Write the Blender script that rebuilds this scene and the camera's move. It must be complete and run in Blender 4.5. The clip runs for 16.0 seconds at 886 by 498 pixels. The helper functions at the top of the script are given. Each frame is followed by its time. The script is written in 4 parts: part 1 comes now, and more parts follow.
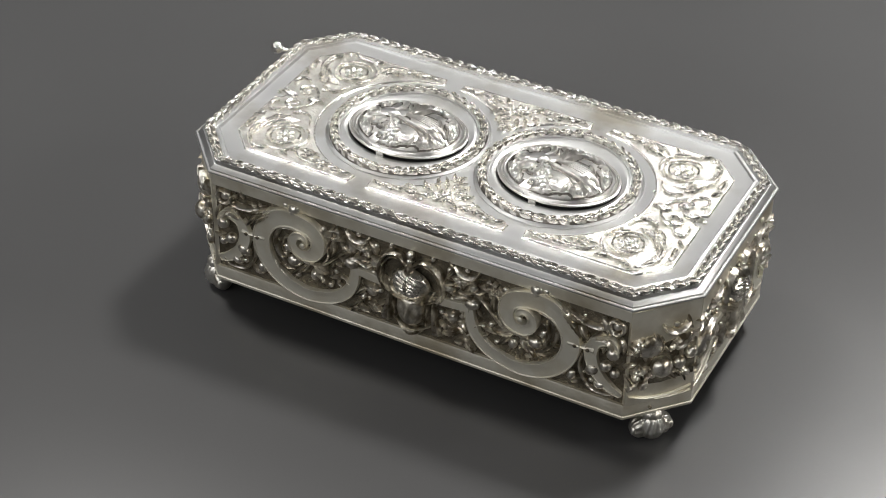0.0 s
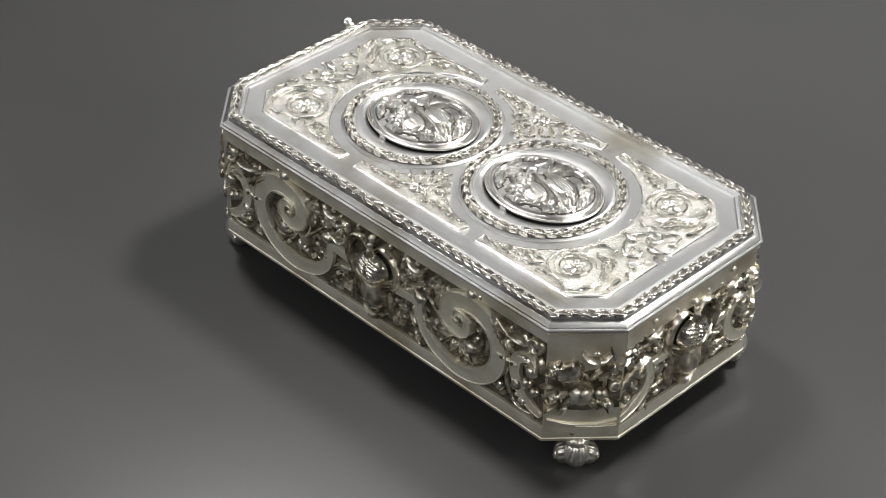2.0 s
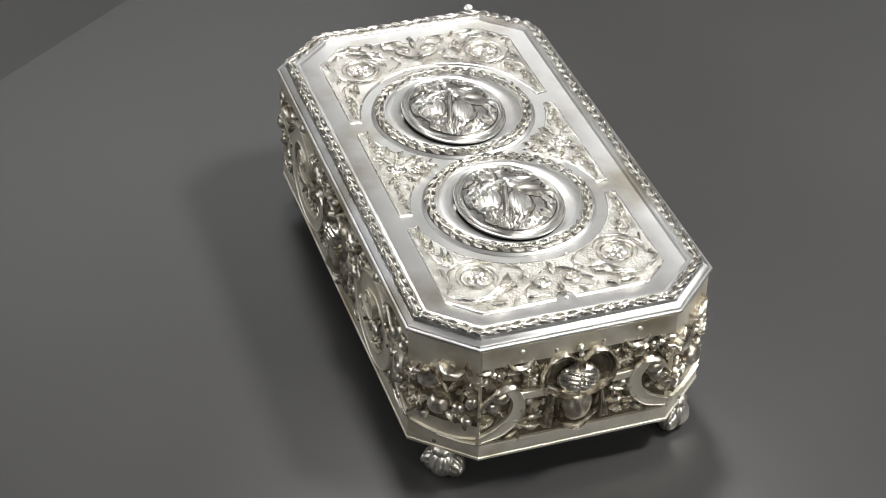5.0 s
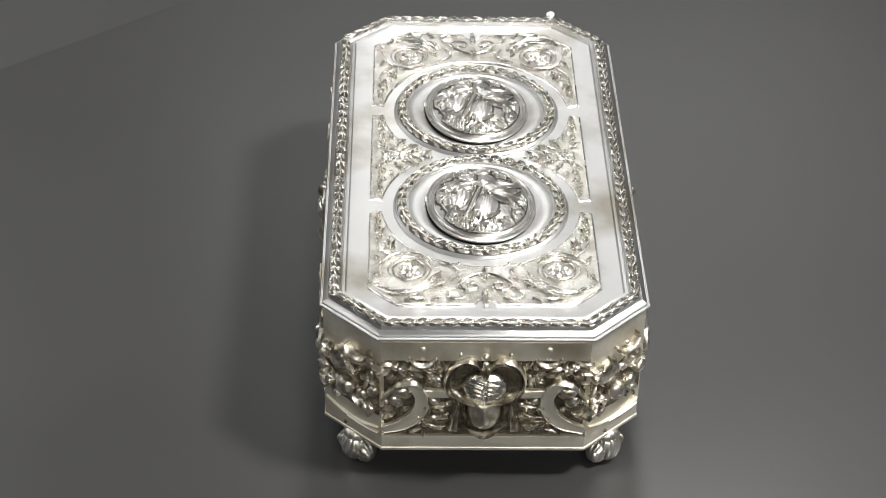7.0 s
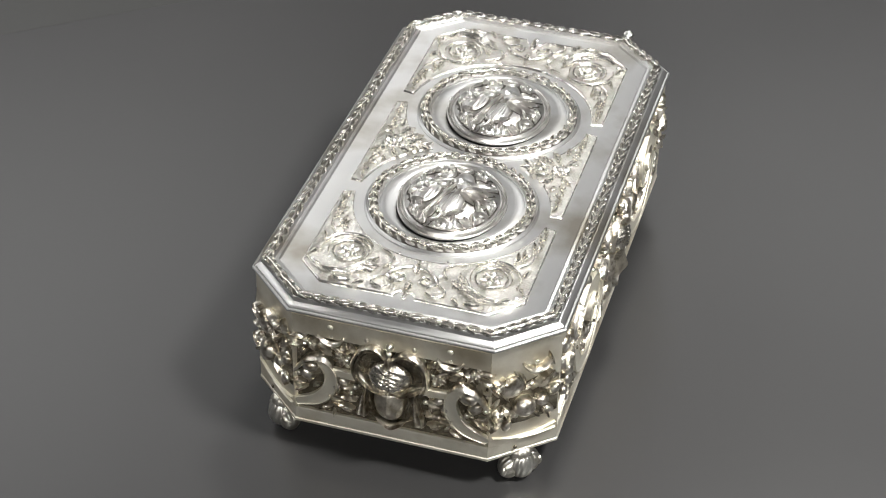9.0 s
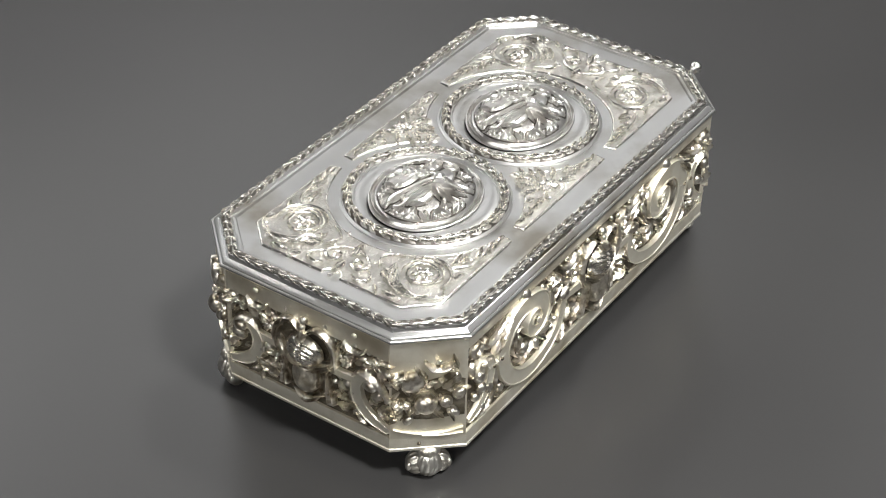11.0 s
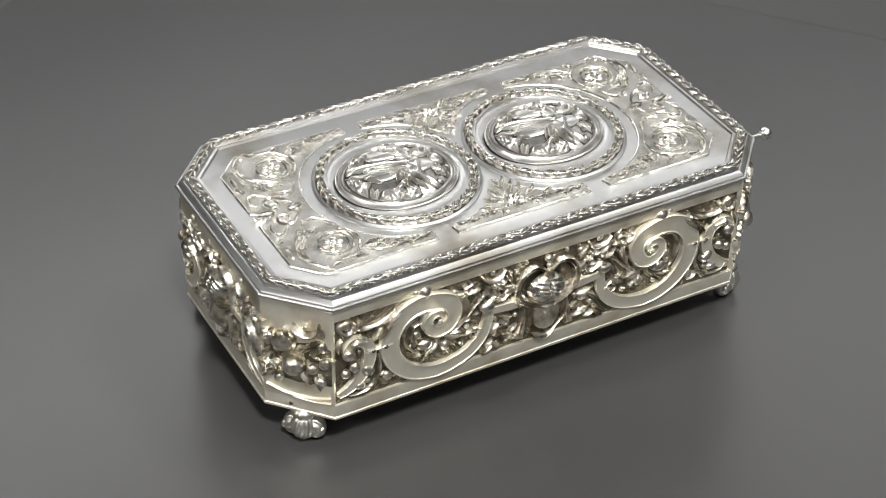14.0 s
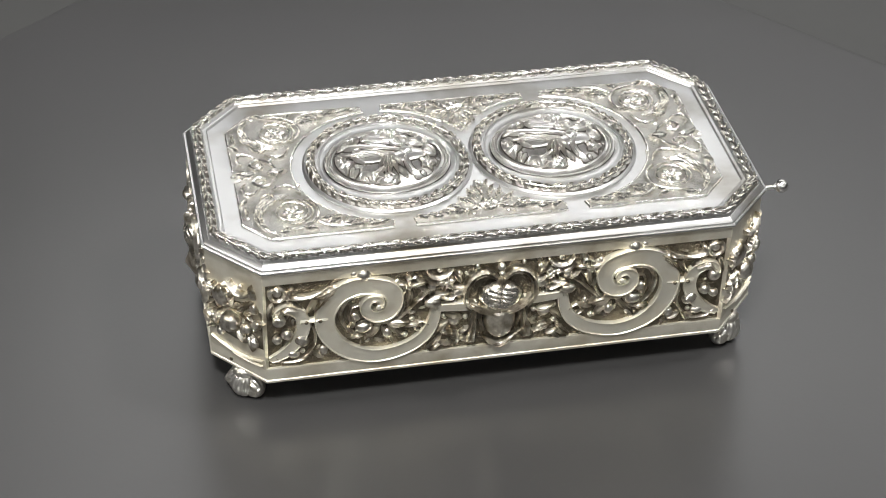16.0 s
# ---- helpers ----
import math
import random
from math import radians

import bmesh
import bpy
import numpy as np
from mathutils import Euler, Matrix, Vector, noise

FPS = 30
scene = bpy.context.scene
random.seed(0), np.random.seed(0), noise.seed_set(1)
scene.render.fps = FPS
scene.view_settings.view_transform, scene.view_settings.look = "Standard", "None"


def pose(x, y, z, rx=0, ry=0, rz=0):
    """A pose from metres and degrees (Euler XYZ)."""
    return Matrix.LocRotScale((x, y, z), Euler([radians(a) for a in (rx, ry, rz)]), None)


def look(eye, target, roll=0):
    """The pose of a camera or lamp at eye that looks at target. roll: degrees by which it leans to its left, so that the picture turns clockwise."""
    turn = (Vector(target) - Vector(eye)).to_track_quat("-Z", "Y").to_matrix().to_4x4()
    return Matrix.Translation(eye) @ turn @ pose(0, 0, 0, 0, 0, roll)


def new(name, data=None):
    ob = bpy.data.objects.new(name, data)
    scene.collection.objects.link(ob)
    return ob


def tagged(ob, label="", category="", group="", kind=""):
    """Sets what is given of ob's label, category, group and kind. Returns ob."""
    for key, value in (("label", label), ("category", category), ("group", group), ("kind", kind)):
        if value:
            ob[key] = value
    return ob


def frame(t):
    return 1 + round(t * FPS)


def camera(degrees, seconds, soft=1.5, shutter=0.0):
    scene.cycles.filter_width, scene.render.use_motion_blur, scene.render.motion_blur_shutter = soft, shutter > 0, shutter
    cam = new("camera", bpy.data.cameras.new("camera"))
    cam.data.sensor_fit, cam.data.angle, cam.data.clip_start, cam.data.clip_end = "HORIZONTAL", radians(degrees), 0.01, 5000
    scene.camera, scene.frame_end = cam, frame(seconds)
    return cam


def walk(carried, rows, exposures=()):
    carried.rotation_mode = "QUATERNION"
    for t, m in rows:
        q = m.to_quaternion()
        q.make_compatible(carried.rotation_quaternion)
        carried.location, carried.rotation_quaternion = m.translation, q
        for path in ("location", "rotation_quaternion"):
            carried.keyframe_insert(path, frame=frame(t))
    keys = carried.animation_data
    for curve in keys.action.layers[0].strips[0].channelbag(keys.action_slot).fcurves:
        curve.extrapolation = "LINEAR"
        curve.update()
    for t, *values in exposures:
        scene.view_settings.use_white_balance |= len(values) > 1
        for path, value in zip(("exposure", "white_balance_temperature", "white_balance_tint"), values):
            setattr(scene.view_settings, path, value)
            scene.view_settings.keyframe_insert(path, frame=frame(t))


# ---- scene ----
cam = camera(25.54, 16.0, soft=1.0)


def orbit(t):
    """The camera's pose on its level ring round the casket, at an almost even pace."""
    turn = radians(-64.07 + 8.743 * t + 0.00477 * t * t)
    eye = Vector((-0.0023 + 0.5882 * math.cos(turn), -0.0007 + 0.5882 * math.sin(turn), 0.4611))
    heading, dip = turn + math.pi + 0.0192, -0.6434
    way = Vector((math.cos(heading) * math.cos(dip), math.sin(heading) * math.cos(dip), math.sin(dip)))
    return look(eye, eye + way, 1.25)


walk(cam, [(k / 2, orbit(k / 2)) for k in range(33)])

# ---- world, lamps, exposure ----
world = bpy.data.worlds.new("world")
scene.world = world
world.use_nodes = True
world.node_tree.nodes["Background"].inputs[0].default_value = (0.5, 0.5, 0.52, 1)
world.node_tree.nodes["Background"].inputs[1].default_value = 0.03


def added_panel(x, y, sx, sy, watts, colour, turn=0.0):
    lamp = bpy.data.lights.new("panel_lamp", "AREA")
    lamp.shape, lamp.size, lamp.size_y, lamp.energy, lamp.color = "RECTANGLE", sx, sy, watts, colour
    ob = new("panel_lamp", lamp)
    ob.matrix_world = pose(x, y, 1.845 if sx > 2 else 1.80, 0, 0, turn)
    return ob


def soft_lamp(azimuth, reach, height, size, watts, colour=(1.0, 0.985, 0.955)):
    """An unseen soft lamp, added beside the table, that faces the casket."""
    lamp = bpy.data.lights.new("soft_lamp", "AREA")
    lamp.shape, lamp.size, lamp.energy, lamp.color = "SQUARE", size, watts, colour
    a = radians(azimuth)
    ob = new("soft_lamp", lamp)
    ob.matrix_world = look((reach * math.cos(a), reach * math.sin(a), height), (0, 0, 0.03))
    return ob


# five added lamps, none seen: the first for the main light, the rest fill
soft_lamp(70, 0.62, 1.10, 0.18, 18.5)
soft_lamp(80, 1.25, 1.15, 0.16, 2.0)
soft_lamp(172, 0.62, 1.26, 0.20, 9.5)
soft_lamp(22, 1.30, 0.95, 0.16, 5.5)
soft_lamp(-72, 1.15, 1.30, 0.07, 2.0)
# unseen panels, added at ceiling height for reflections and fill
added_panel(2.85, -0.30, 0.9, 1.3, 28, (1.0, 0.97, 0.93))
added_panel(-3.1, -0.1, 1.6, 1.6, 12, (1.0, 1.0, 1.0))
added_panel(-2.1, 2.4, 2.2, 2.2, 9, (1.0, 1.0, 1.0), 45)
added_panel(0.1, 3.1, 2.4, 1.5, 12, (1.0, 1.0, 1.0))
added_panel(-2.55, -2.55, 2.1, 2.1, 24, (1.0, 1.0, 1.0))
added_panel(-1.00, -3.15, 2.8, 1.5, 46, (1.0, 1.0, 1.0))
scene.view_settings.exposure = 0.07


# ---- materials ----
def material(name, colour, rough, metal=0.0, spec=0.5, ior=1.5, grain=0.0, grain_size=900.0, wave=0.0, wave_size=60.0,
             stain=None, stain_size=40.0, stain_amount=0.5, stain_range=(0.42, 0.68), rough_var=0.08, stipple=0.0, stipple_size=1400.0):
    """A principled surface with variation of tone and gloss at two scales, and fine relief."""
    m = bpy.data.materials.new(name)
    m.use_nodes = True
    nt = m.node_tree
    n, l = nt.nodes, nt.links
    b = n["Principled BSDF"]
    b.inputs["Metallic"].default_value = metal
    b.inputs["Specular IOR Level"].default_value = spec
    b.inputs["IOR"].default_value = ior
    co = n.new("ShaderNodeTexCoord").outputs["Object"]
    big = n.new("ShaderNodeTexNoise")
    big.inputs["Scale"].default_value, big.inputs["Detail"].default_value = stain_size, 5
    small = n.new("ShaderNodeTexNoise")
    small.inputs["Scale"].default_value, small.inputs["Detail"].default_value = grain_size, 3
    for t in (big, small):
        l.new(co, t.inputs["Vector"])
    ramp = n.new("ShaderNodeValToRGB")
    ramp.color_ramp.elements[0].position, ramp.color_ramp.elements[1].position = stain_range
    l.new(big.outputs["Fac"], ramp.inputs["Fac"])
    scaled = n.new("ShaderNodeMath")
    scaled.operation = "MULTIPLY"
    scaled.inputs[1].default_value = stain_amount
    l.new(ramp.outputs["Color"], scaled.inputs[0])
    mix = n.new("ShaderNodeMix")
    mix.data_type = "RGBA"
    mix.inputs["A"].default_value = (*colour, 1)
    mix.inputs["B"].default_value = (*(stain or [c * 0.8 for c in colour]), 1)
    l.new(scaled.outputs[0], mix.inputs["Factor"])
    l.new(mix.outputs["Result"], b.inputs["Base Color"])
    mr = n.new("ShaderNodeMapRange")
    mr.inputs["To Min"].default_value, mr.inputs["To Max"].default_value = max(0.03, rough - rough_var), rough + rough_var
    l.new(big.outputs["Fac"], mr.inputs["Value"])
    l.new(mr.outputs["Result"], b.inputs["Roughness"])
    last = None
    for kind, strength, size in (("wave", wave, wave_size), ("grain", grain, grain_size), ("stipple", stipple, stipple_size)):
        if not strength:
            continue
        if kind == "stipple":
            tex = n.new("ShaderNodeTexVoronoi")
            out = tex.outputs["Distance"]
        else:
            tex = n.new("ShaderNodeTexNoise")
            tex.inputs["Detail"].default_value = 2
            out = tex.outputs["Fac"]
        tex.inputs["Scale"].default_value = size
        l.new(co, tex.inputs["Vector"])
        bump = n.new("ShaderNodeBump")
        bump.inputs["Strength"].default_value = 1.0
        bump.inputs["Distance"].default_value = strength
        l.new(out, bump.inputs["Height"])
        if last:
            l.new(last, bump.inputs["Normal"])
        last = bump.outputs["Normal"]
    if last:
        l.new(last, b.inputs["Normal"])
    return m


SILVER = material("polished_silver", (0.90, 0.89, 0.86), 0.27, 1.0, wave=0.0004, wave_size=160, stain=(0.74, 0.71, 0.62), stain_size=90, grain=0.00003)
PLATE = material("lid_plate_silver", (0.57, 0.57, 0.565), 0.38, 1.0, wave=0.0004, wave_size=45, stain=(0.25, 0.225, 0.175), stain_size=26, stain_amount=0.8, stain_range=(0.47, 0.66), grain=0.00002, grain_size=2500)
BAND = material("satin_silver_band", (0.875, 0.84, 0.73), 0.53, 0.92, wave=0.0005, wave_size=50, stain=(0.45, 0.385, 0.26), stain_size=55, stain_amount=0.75, grain=0.00003, grain_size=2500)
SCROLL = material("matt_gilt_silver", (0.88, 0.848, 0.74), 0.54, 0.90, wave=0.0004, wave_size=120, stain=(0.70, 0.63, 0.48), stain_size=110, grain=0.00004, grain_size=2500)
# tarnished tone, kept dark enough to paint in shade between the reliefs too
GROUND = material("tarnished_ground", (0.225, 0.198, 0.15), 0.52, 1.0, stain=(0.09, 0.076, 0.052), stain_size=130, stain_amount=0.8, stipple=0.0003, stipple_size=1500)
SHADE_PATCH = material("painted_corner_shade", (0.40, 0.365, 0.285), 0.46, 1.0, stain=(0.12, 0.10, 0.07), stain_size=150, stain_amount=0.9, stain_range=(0.4, 0.58), stipple=0.0002, stipple_size=1500)
# toned greyer than its leaves to stand in for the shade round them
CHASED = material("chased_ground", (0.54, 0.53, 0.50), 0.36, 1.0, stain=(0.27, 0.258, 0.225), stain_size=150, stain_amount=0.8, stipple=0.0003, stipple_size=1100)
# near-black: tarnish plus the shade between the leaves, put into the colour
BED = material("shaded_tarnish_bed", (0.15, 0.14, 0.125), 0.42, 1.0, stain=(0.06, 0.056, 0.05), stain_size=150, stain_amount=0.8)
RELIEF = material("relief_silver", (0.87, 0.83, 0.75), 0.32, 1.0, wave=0.00022, wave_size=420, stain=(0.30, 0.255, 0.18), stain_size=260, stain_amount=0.9, stain_range=(0.44, 0.62), grain=0.00003)
LIDREL = material("lid_relief_silver", (0.93, 0.918, 0.875), 0.25, 1.0, wave=0.00022, wave_size=420, stain=(0.52, 0.50, 0.45), stain_size=240, stain_amount=0.75, grain=0.00003)
OVALBED = material("oval_lid_ground", (0.55, 0.54, 0.52), 0.33, 1.0, stain=(0.12, 0.11, 0.10), stain_size=130, stain_amount=0.8, stipple=0.00006)
OVAL = material("oval_lid_silver", (0.74, 0.73, 0.71), 0.30, 1.0, wave=0.0001, wave_size=380, stain=(0.38, 0.355, 0.325), stain_size=140, stain_amount=0.6, grain=0.00002)
TURBAN = material("polished_turban_silver", (0.84, 0.805, 0.72), 0.27, 1.0, wave=0.00025, wave_size=420, stain=(0.36, 0.31, 0.22), stain_size=260, stain_amount=0.7, stain_range=(0.46, 0.7))
MASK = material("tarnished_mask_silver", (0.84, 0.79, 0.68), 0.36, 1.0, stain=(0.36, 0.31, 0.22), stain_size=300, stain_amount=0.8, wave=0.0004, wave_size=420)
FOOTSIL = material("cast_foot_silver", (0.88, 0.86, 0.80), 0.36, 1.0, wave=0.0003, wave_size=240, stain=(0.46, 0.42, 0.34), stain_size=200, stain_amount=0.7, grain=0.00003)
GAP_DARK = material("painted_gap_shade", (0.02, 0.019, 0.018), 0.6)
TABLE = material("charcoal_table", (0.0366, 0.0362, 0.0367), 0.31, 0.0, 0.46, 1.5, stain=(0.0465, 0.0458, 0.0462), stain_size=6, stain_amount=0.8, stain_range=(0.25, 0.8), rough_var=0.05, grain=0.00001, grain_size=700)
FLOOR = material("grey_floor", (0.105, 0.105, 0.102), 0.7, stain=(0.088, 0.088, 0.085), stain_size=3, grain=0.0005, grain_size=60)
WALL = material("room_wall", (0.09, 0.09, 0.088), 0.85, stain=(0.075, 0.075, 0.073), stain_size=1.5)
CEIL = material("room_ceiling", (0.14, 0.14, 0.137), 0.9, stain=(0.12, 0.12, 0.118), stain_size=1.5)


# ---- mesh helpers ----
class Shape:
    """Collects grids of points as one mesh."""

    def __init__(self):
        self.v, self.f = [], []

    def grid(self, p, close_u=False, close_v=False):
        p = np.asarray(p, float)
        n, m = p.shape[:2]
        at = len(self.v)
        self.v += [tuple(q) for q in p.reshape(-1, 3)]
        for i in range(n if close_u else n - 1):
            for j in range(m if close_v else m - 1):
                a, b = i, (i + 1) % n
                c, d = j, (j + 1) % m
                self.f.append((at + a * m + c, at + b * m + c, at + b * m + d, at + a * m + d))
        return self

    def add(self, other, m=Matrix()):
        at = len(self.v)
        self.v += [tuple(m @ Vector(q)) for q in other.v]
        flip = m.determinant() < 0
        self.f += [tuple(at + i for i in (reversed(f) if flip else f)) for f in other.f]
        return self

    def mesh(self, name, mat, sharp=40.0):
        me = bpy.data.meshes.new(name)
        me.from_pydata(self.v, [], self.f)
        bm = bmesh.new()
        bm.from_mesh(me)
        bmesh.ops.remove_doubles(bm, verts=bm.verts, dist=1e-6)
        bmesh.ops.recalc_face_normals(bm, faces=bm.faces)
        bm.to_mesh(me)
        bm.free()
        me.shade_smooth()
        me.set_sharp_from_angle(angle=radians(sharp))
        me.materials.append(mat)
        return me


def put(name, mesh, parent=None, m=None, label=""):
    """Links a mesh, or a Shape's mesh, as one part under its thing."""
    ob = new(name, mesh)
    ob.parent = parent
    if m is not None:
        ob.matrix_basis = m
    if label:
        tagged(ob, label)
    return ob


def glide(points, n):
    """A smooth curve through the points, n samples."""
    p = np.asarray(points, float)
    p = np.vstack([2 * p[0] - p[1], p, 2 * p[-1] - p[-2]])
    out = []
    for s in np.linspace(0, len(p) - 3 - 1e-9, n):
        i = int(s)
        t = s - i
        a, b, c, d = p[i : i + 4]
        out.append(0.5 * (2 * b + (c - a) * t + (2 * a - 5 * b + 4 * c - d) * t * t + (3 * b - a - 3 * c + d) * t**3))
    return np.array(out)


ROUND = [(-1, -0.35), (-0.94, 0.3), (-0.66, 0.78), (0, 1), (0.66, 0.78), (0.94, 0.3), (1, -0.35)]
CHANNEL = [(-1, -0.7), (-1, 0.80), (-0.96, 0.90), (-0.88, 0.90), (-0.80, 0.76), (-0.4, 0.70), (0, 0.68), (0.4, 0.70), (0.80, 0.76), (0.88, 0.90), (0.96, 0.90), (1, 0.80), (1, -0.7)]
FLAT = [(-1, -0.5), (-1, 0.8), (-0.85, 1), (0.85, 1), (1, 0.8), (1, -0.5)]
GROOVED = [(-1, -0.35), (-0.92, 0.35), (-0.55, 0.9), (-0.2, 0.72), (0, 0.5), (0.2, 0.72), (0.55, 0.9), (0.92, 0.35), (1, -0.35)]


def stroke(points, widths, heights, profile=ROUND, n=28, closed=False):
    """A raised band that follows a plane curve; widths and heights run along it."""
    c = glide(points, n)
    if closed:
        c = c[:-1]
    k = len(c)
    w = np.interp(np.linspace(0, 1, k), np.linspace(0, 1, len(widths)), widths)
    h = np.interp(np.linspace(0, 1, k), np.linspace(0, 1, len(heights)), heights)
    d = (np.roll(c, -1, 0) - np.roll(c, 1, 0)) if closed else np.gradient(c, axis=0)
    d /= np.linalg.norm(d, axis=1)[:, None] + 1e-12
    nor = np.stack([-d[:, 1], d[:, 0]], 1)
    g = [[(*(c[i] + nor[i] * s * w[i] / 2), t * h[i]) for s, t in profile] for i in range(k)]
    s = Shape()
    if closed:
        return s.grid(g, close_u=True)
    ends = [[(*(e + 0 * e), 0.3 * hh)] * len(profile) for e, hh in ((c[0] - d[0] * w[0] * 0.3, h[0]), (c[-1] + d[-1] * w[-1] * 0.3, h[-1]))]
    return s.grid([ends[0]] + g + [ends[1]])


def leaf(length, width, height, bend=0.0, lobes=0, curl=0.15, n=12):
    """A domed leaf with a sunk midrib and chased veins."""
    rows = []
    for i in range(n + 1):
        s = i / n
        w = width / 2 * math.sin(math.pi * min(1, s ** 0.75 * 0.97 + 0.03)) ** 0.75
        if lobes:
            w *= 1 - 0.28 * abs(math.sin(math.pi * lobes * s))
        x, y = length * s, bend * length * s * s
        a = math.atan2(2 * bend * s, 1)
        dome = height * math.sin(math.pi * min(1, s * 0.85 + 0.1)) ** 0.6 + curl * height * s * s
        row = []
        for c in (-1, -0.75, -0.4, -0.1, 0, 0.1, 0.4, 0.75, 1):
            z = dome * {0: 0.30, 0.1: 0.50, 0.4: 1.0, 0.75: 0.66, 1: 0.0}[abs(c)] - (0.5 * height if abs(c) == 1 else 0)
            if lobes:
                z -= 0.16 * dome * abs(math.sin(math.pi * lobes * s)) * min(1, 2 * abs(c))
            row.append((x - math.sin(a) * c * w, y + math.cos(a) * c * w, z))
        rows.append(row)
    return Shape().grid(rows)


def ball(r, flat=1.0, n=14, m=9, lobes=0, depth=0.0, twist=0.0):
    rows = []
    for i in range(m + 1):
        f = math.pi * i / m
        row = []
        for j in range(n):
            a = 2 * math.pi * j / n
            q = r * (1 + depth * math.cos(lobes * (a + twist * f)) * math.sin(f))
            row.append((q * math.sin(f) * math.cos(a), q * math.sin(f) * math.sin(a), r * flat * math.cos(f)))
        rows.append(row)
    return Shape().grid(rows, close_v=True)


def at(x, y, turn=0.0, z=0.0, sx=1.0, sy=1.0, sz=1.0):
    return Matrix.LocRotScale((x, y, z), Euler((0, 0, radians(turn))), (sx, sy, sz))


def flower(r, petals=5, height=0.001):
    s = Shape()
    for k in range(petals):
        s.add(leaf(r, r * 0.95, height, 0, 0, 0.5, 7), at(0, 0, 360 * k / petals))
    return s.add(ball(r * 0.32, 0.8, 10, 6), at(0, 0, 0, height * 0.7))


def bud(r):
    """A pear-shaped bud held by two small leaves; it points along x."""
    s = Shape().add(ball(r, 0.85, 12, 8), at(r * 1.2, 0, 0, r * 0.3, 1.25, 1, 1))
    for a in (32, -32):
        s.add(leaf(r * 2.4, r * 1.2, r * 0.9, -0.35 if a > 0 else 0.35, 0, 0.2, 7), at(-r * 0.3, 0, a))
    return s


def octagon(hx, hy, ey, sx, d=0.0):
    """The eight corners of the plan, drawn in by d."""
    k = math.sqrt(2) - 1
    hx, hy, ey, sx = hx - d, hy - d, ey - k * d, sx - k * d
    return [(hx, -ey), (hx, ey), (sx, hy), (-sx, hy), (-hx, ey), (-hx, -ey), (-sx, -hy), (sx, -hy)]


def loft(plan, profile, cap_top=True, cap_bottom=True):
    """Rings of the octagon plan at (inset, height) pairs."""
    s = Shape().grid([[(x, y, z) for x, y in octagon(*plan, d)] for d, z in profile], close_v=True)
    k = len(s.v)
    if cap_bottom:
        s.f.append(tuple(range(8)))
    if cap_top:
        s.f.append(tuple(range(k - 8, k)))
    return s


def prism(poly, z0, z1):
    n = len(poly)
    s = Shape()
    s.v = [(x, y, z0) for x, y in poly] + [(x, y, z1) for x, y in poly]
    s.f = [tuple(range(n)), tuple(range(n, 2 * n))] + [(i, (i + 1) % n, n + (i + 1) % n, n + i) for i in range(n)]
    return s


def box(x0, x1, y0, y1, z0, z1):
    return prism([(x0, y0), (x1, y0), (x1, y1), (x0, y1)], z0, z1)


def mirrored(shape):
    return Shape().add(shape, Matrix.Diagonal((-1, 1, 1, 1)))


# ---- the room: floor; unseen walls and ceiling, added dark for the reflections ----
for name, b, mat in (
    ("floor", (-4.2, 3.6, -4, 4, -0.85, -0.75), FLOOR),
    ("ceiling", (-4.2, 3.6, -4, 4, 1.85, 1.95), CEIL),
    ("wall_north", (-4.2, 3.6, 4, 4.12, -0.75, 1.85), WALL),
    ("wall_south", (-4.2, 3.6, -4.12, -4, -0.75, 1.85), WALL),
    ("wall_west", (-4.32, -4.2, -4, 4, -0.75, 1.85), WALL),
    ("wall_east", (3.6, 3.72, -4, 4, -0.75, 1.85), WALL),
):
    tagged(put(name, box(*b).mesh(name, mat)), "plain grey painted room surface", name.split("_")[0], kind="structure")


# ---- the table ----
def build_table():
    table = tagged(new("table"), "charcoal grey satin table with square edges", "table")
    m = Matrix.Translation((-0.023, -0.380, 0)) @ Matrix.Rotation(radians(39.0), 4, "Z")
    w, d, r = 1.5, 1.3, 0.004
    top = Shape().grid([[(x, y, z) for x, y in ((i, i), (w - i, i), (w - i, d - i), (i, d - i))]
                        for i, z in ((r, 0.0), (0.0012, -0.0008), (0, -r), (0, -0.026), (0.003, -0.029))], close_v=True)
    top.f += [tuple(range(4)), tuple(range(16, 20))]
    put("tabletop", top.mesh("tabletop", TABLE, 30), table, m)
    leg = box(-0.03, 0.03, -0.03, 0.03, -0.75, -0.029).mesh("leg", TABLE)
    for x in (0.08, w - 0.08):
        for y in (0.08, d - 0.08):
            put("leg", leg, table, m @ Matrix.Translation((x, y, 0)))


build_table()

# ---- the casket ----
BASE = (0.1000, 0.0536, 0.0341, 0.0824)
LID = (0.1010, 0.0545, 0.0353, 0.0829)
GROUND_IN = 0.0015
casket = tagged(new("casket"), "ornate octagonal silver double singing bird box on four feet", "casket")

body = loft(BASE, [(0.004, 0.0130), (0.0003, 0.0124), (0, 0.0126), (0, 0.0135), (0.0003, 0.0138), (0.0003, 0.0180), (0.0005, 0.0185),
                   (GROUND_IN, 0.0187), (GROUND_IN, 0.0548), (0.0005, 0.0550), (0.0003, 0.0552), (0.0003, 0.0595), (0.0006, 0.0598), (0.0022, 0.0598), (0.0022, 0.0608)])
put("body", body.mesh("body", BAND, 28), casket)

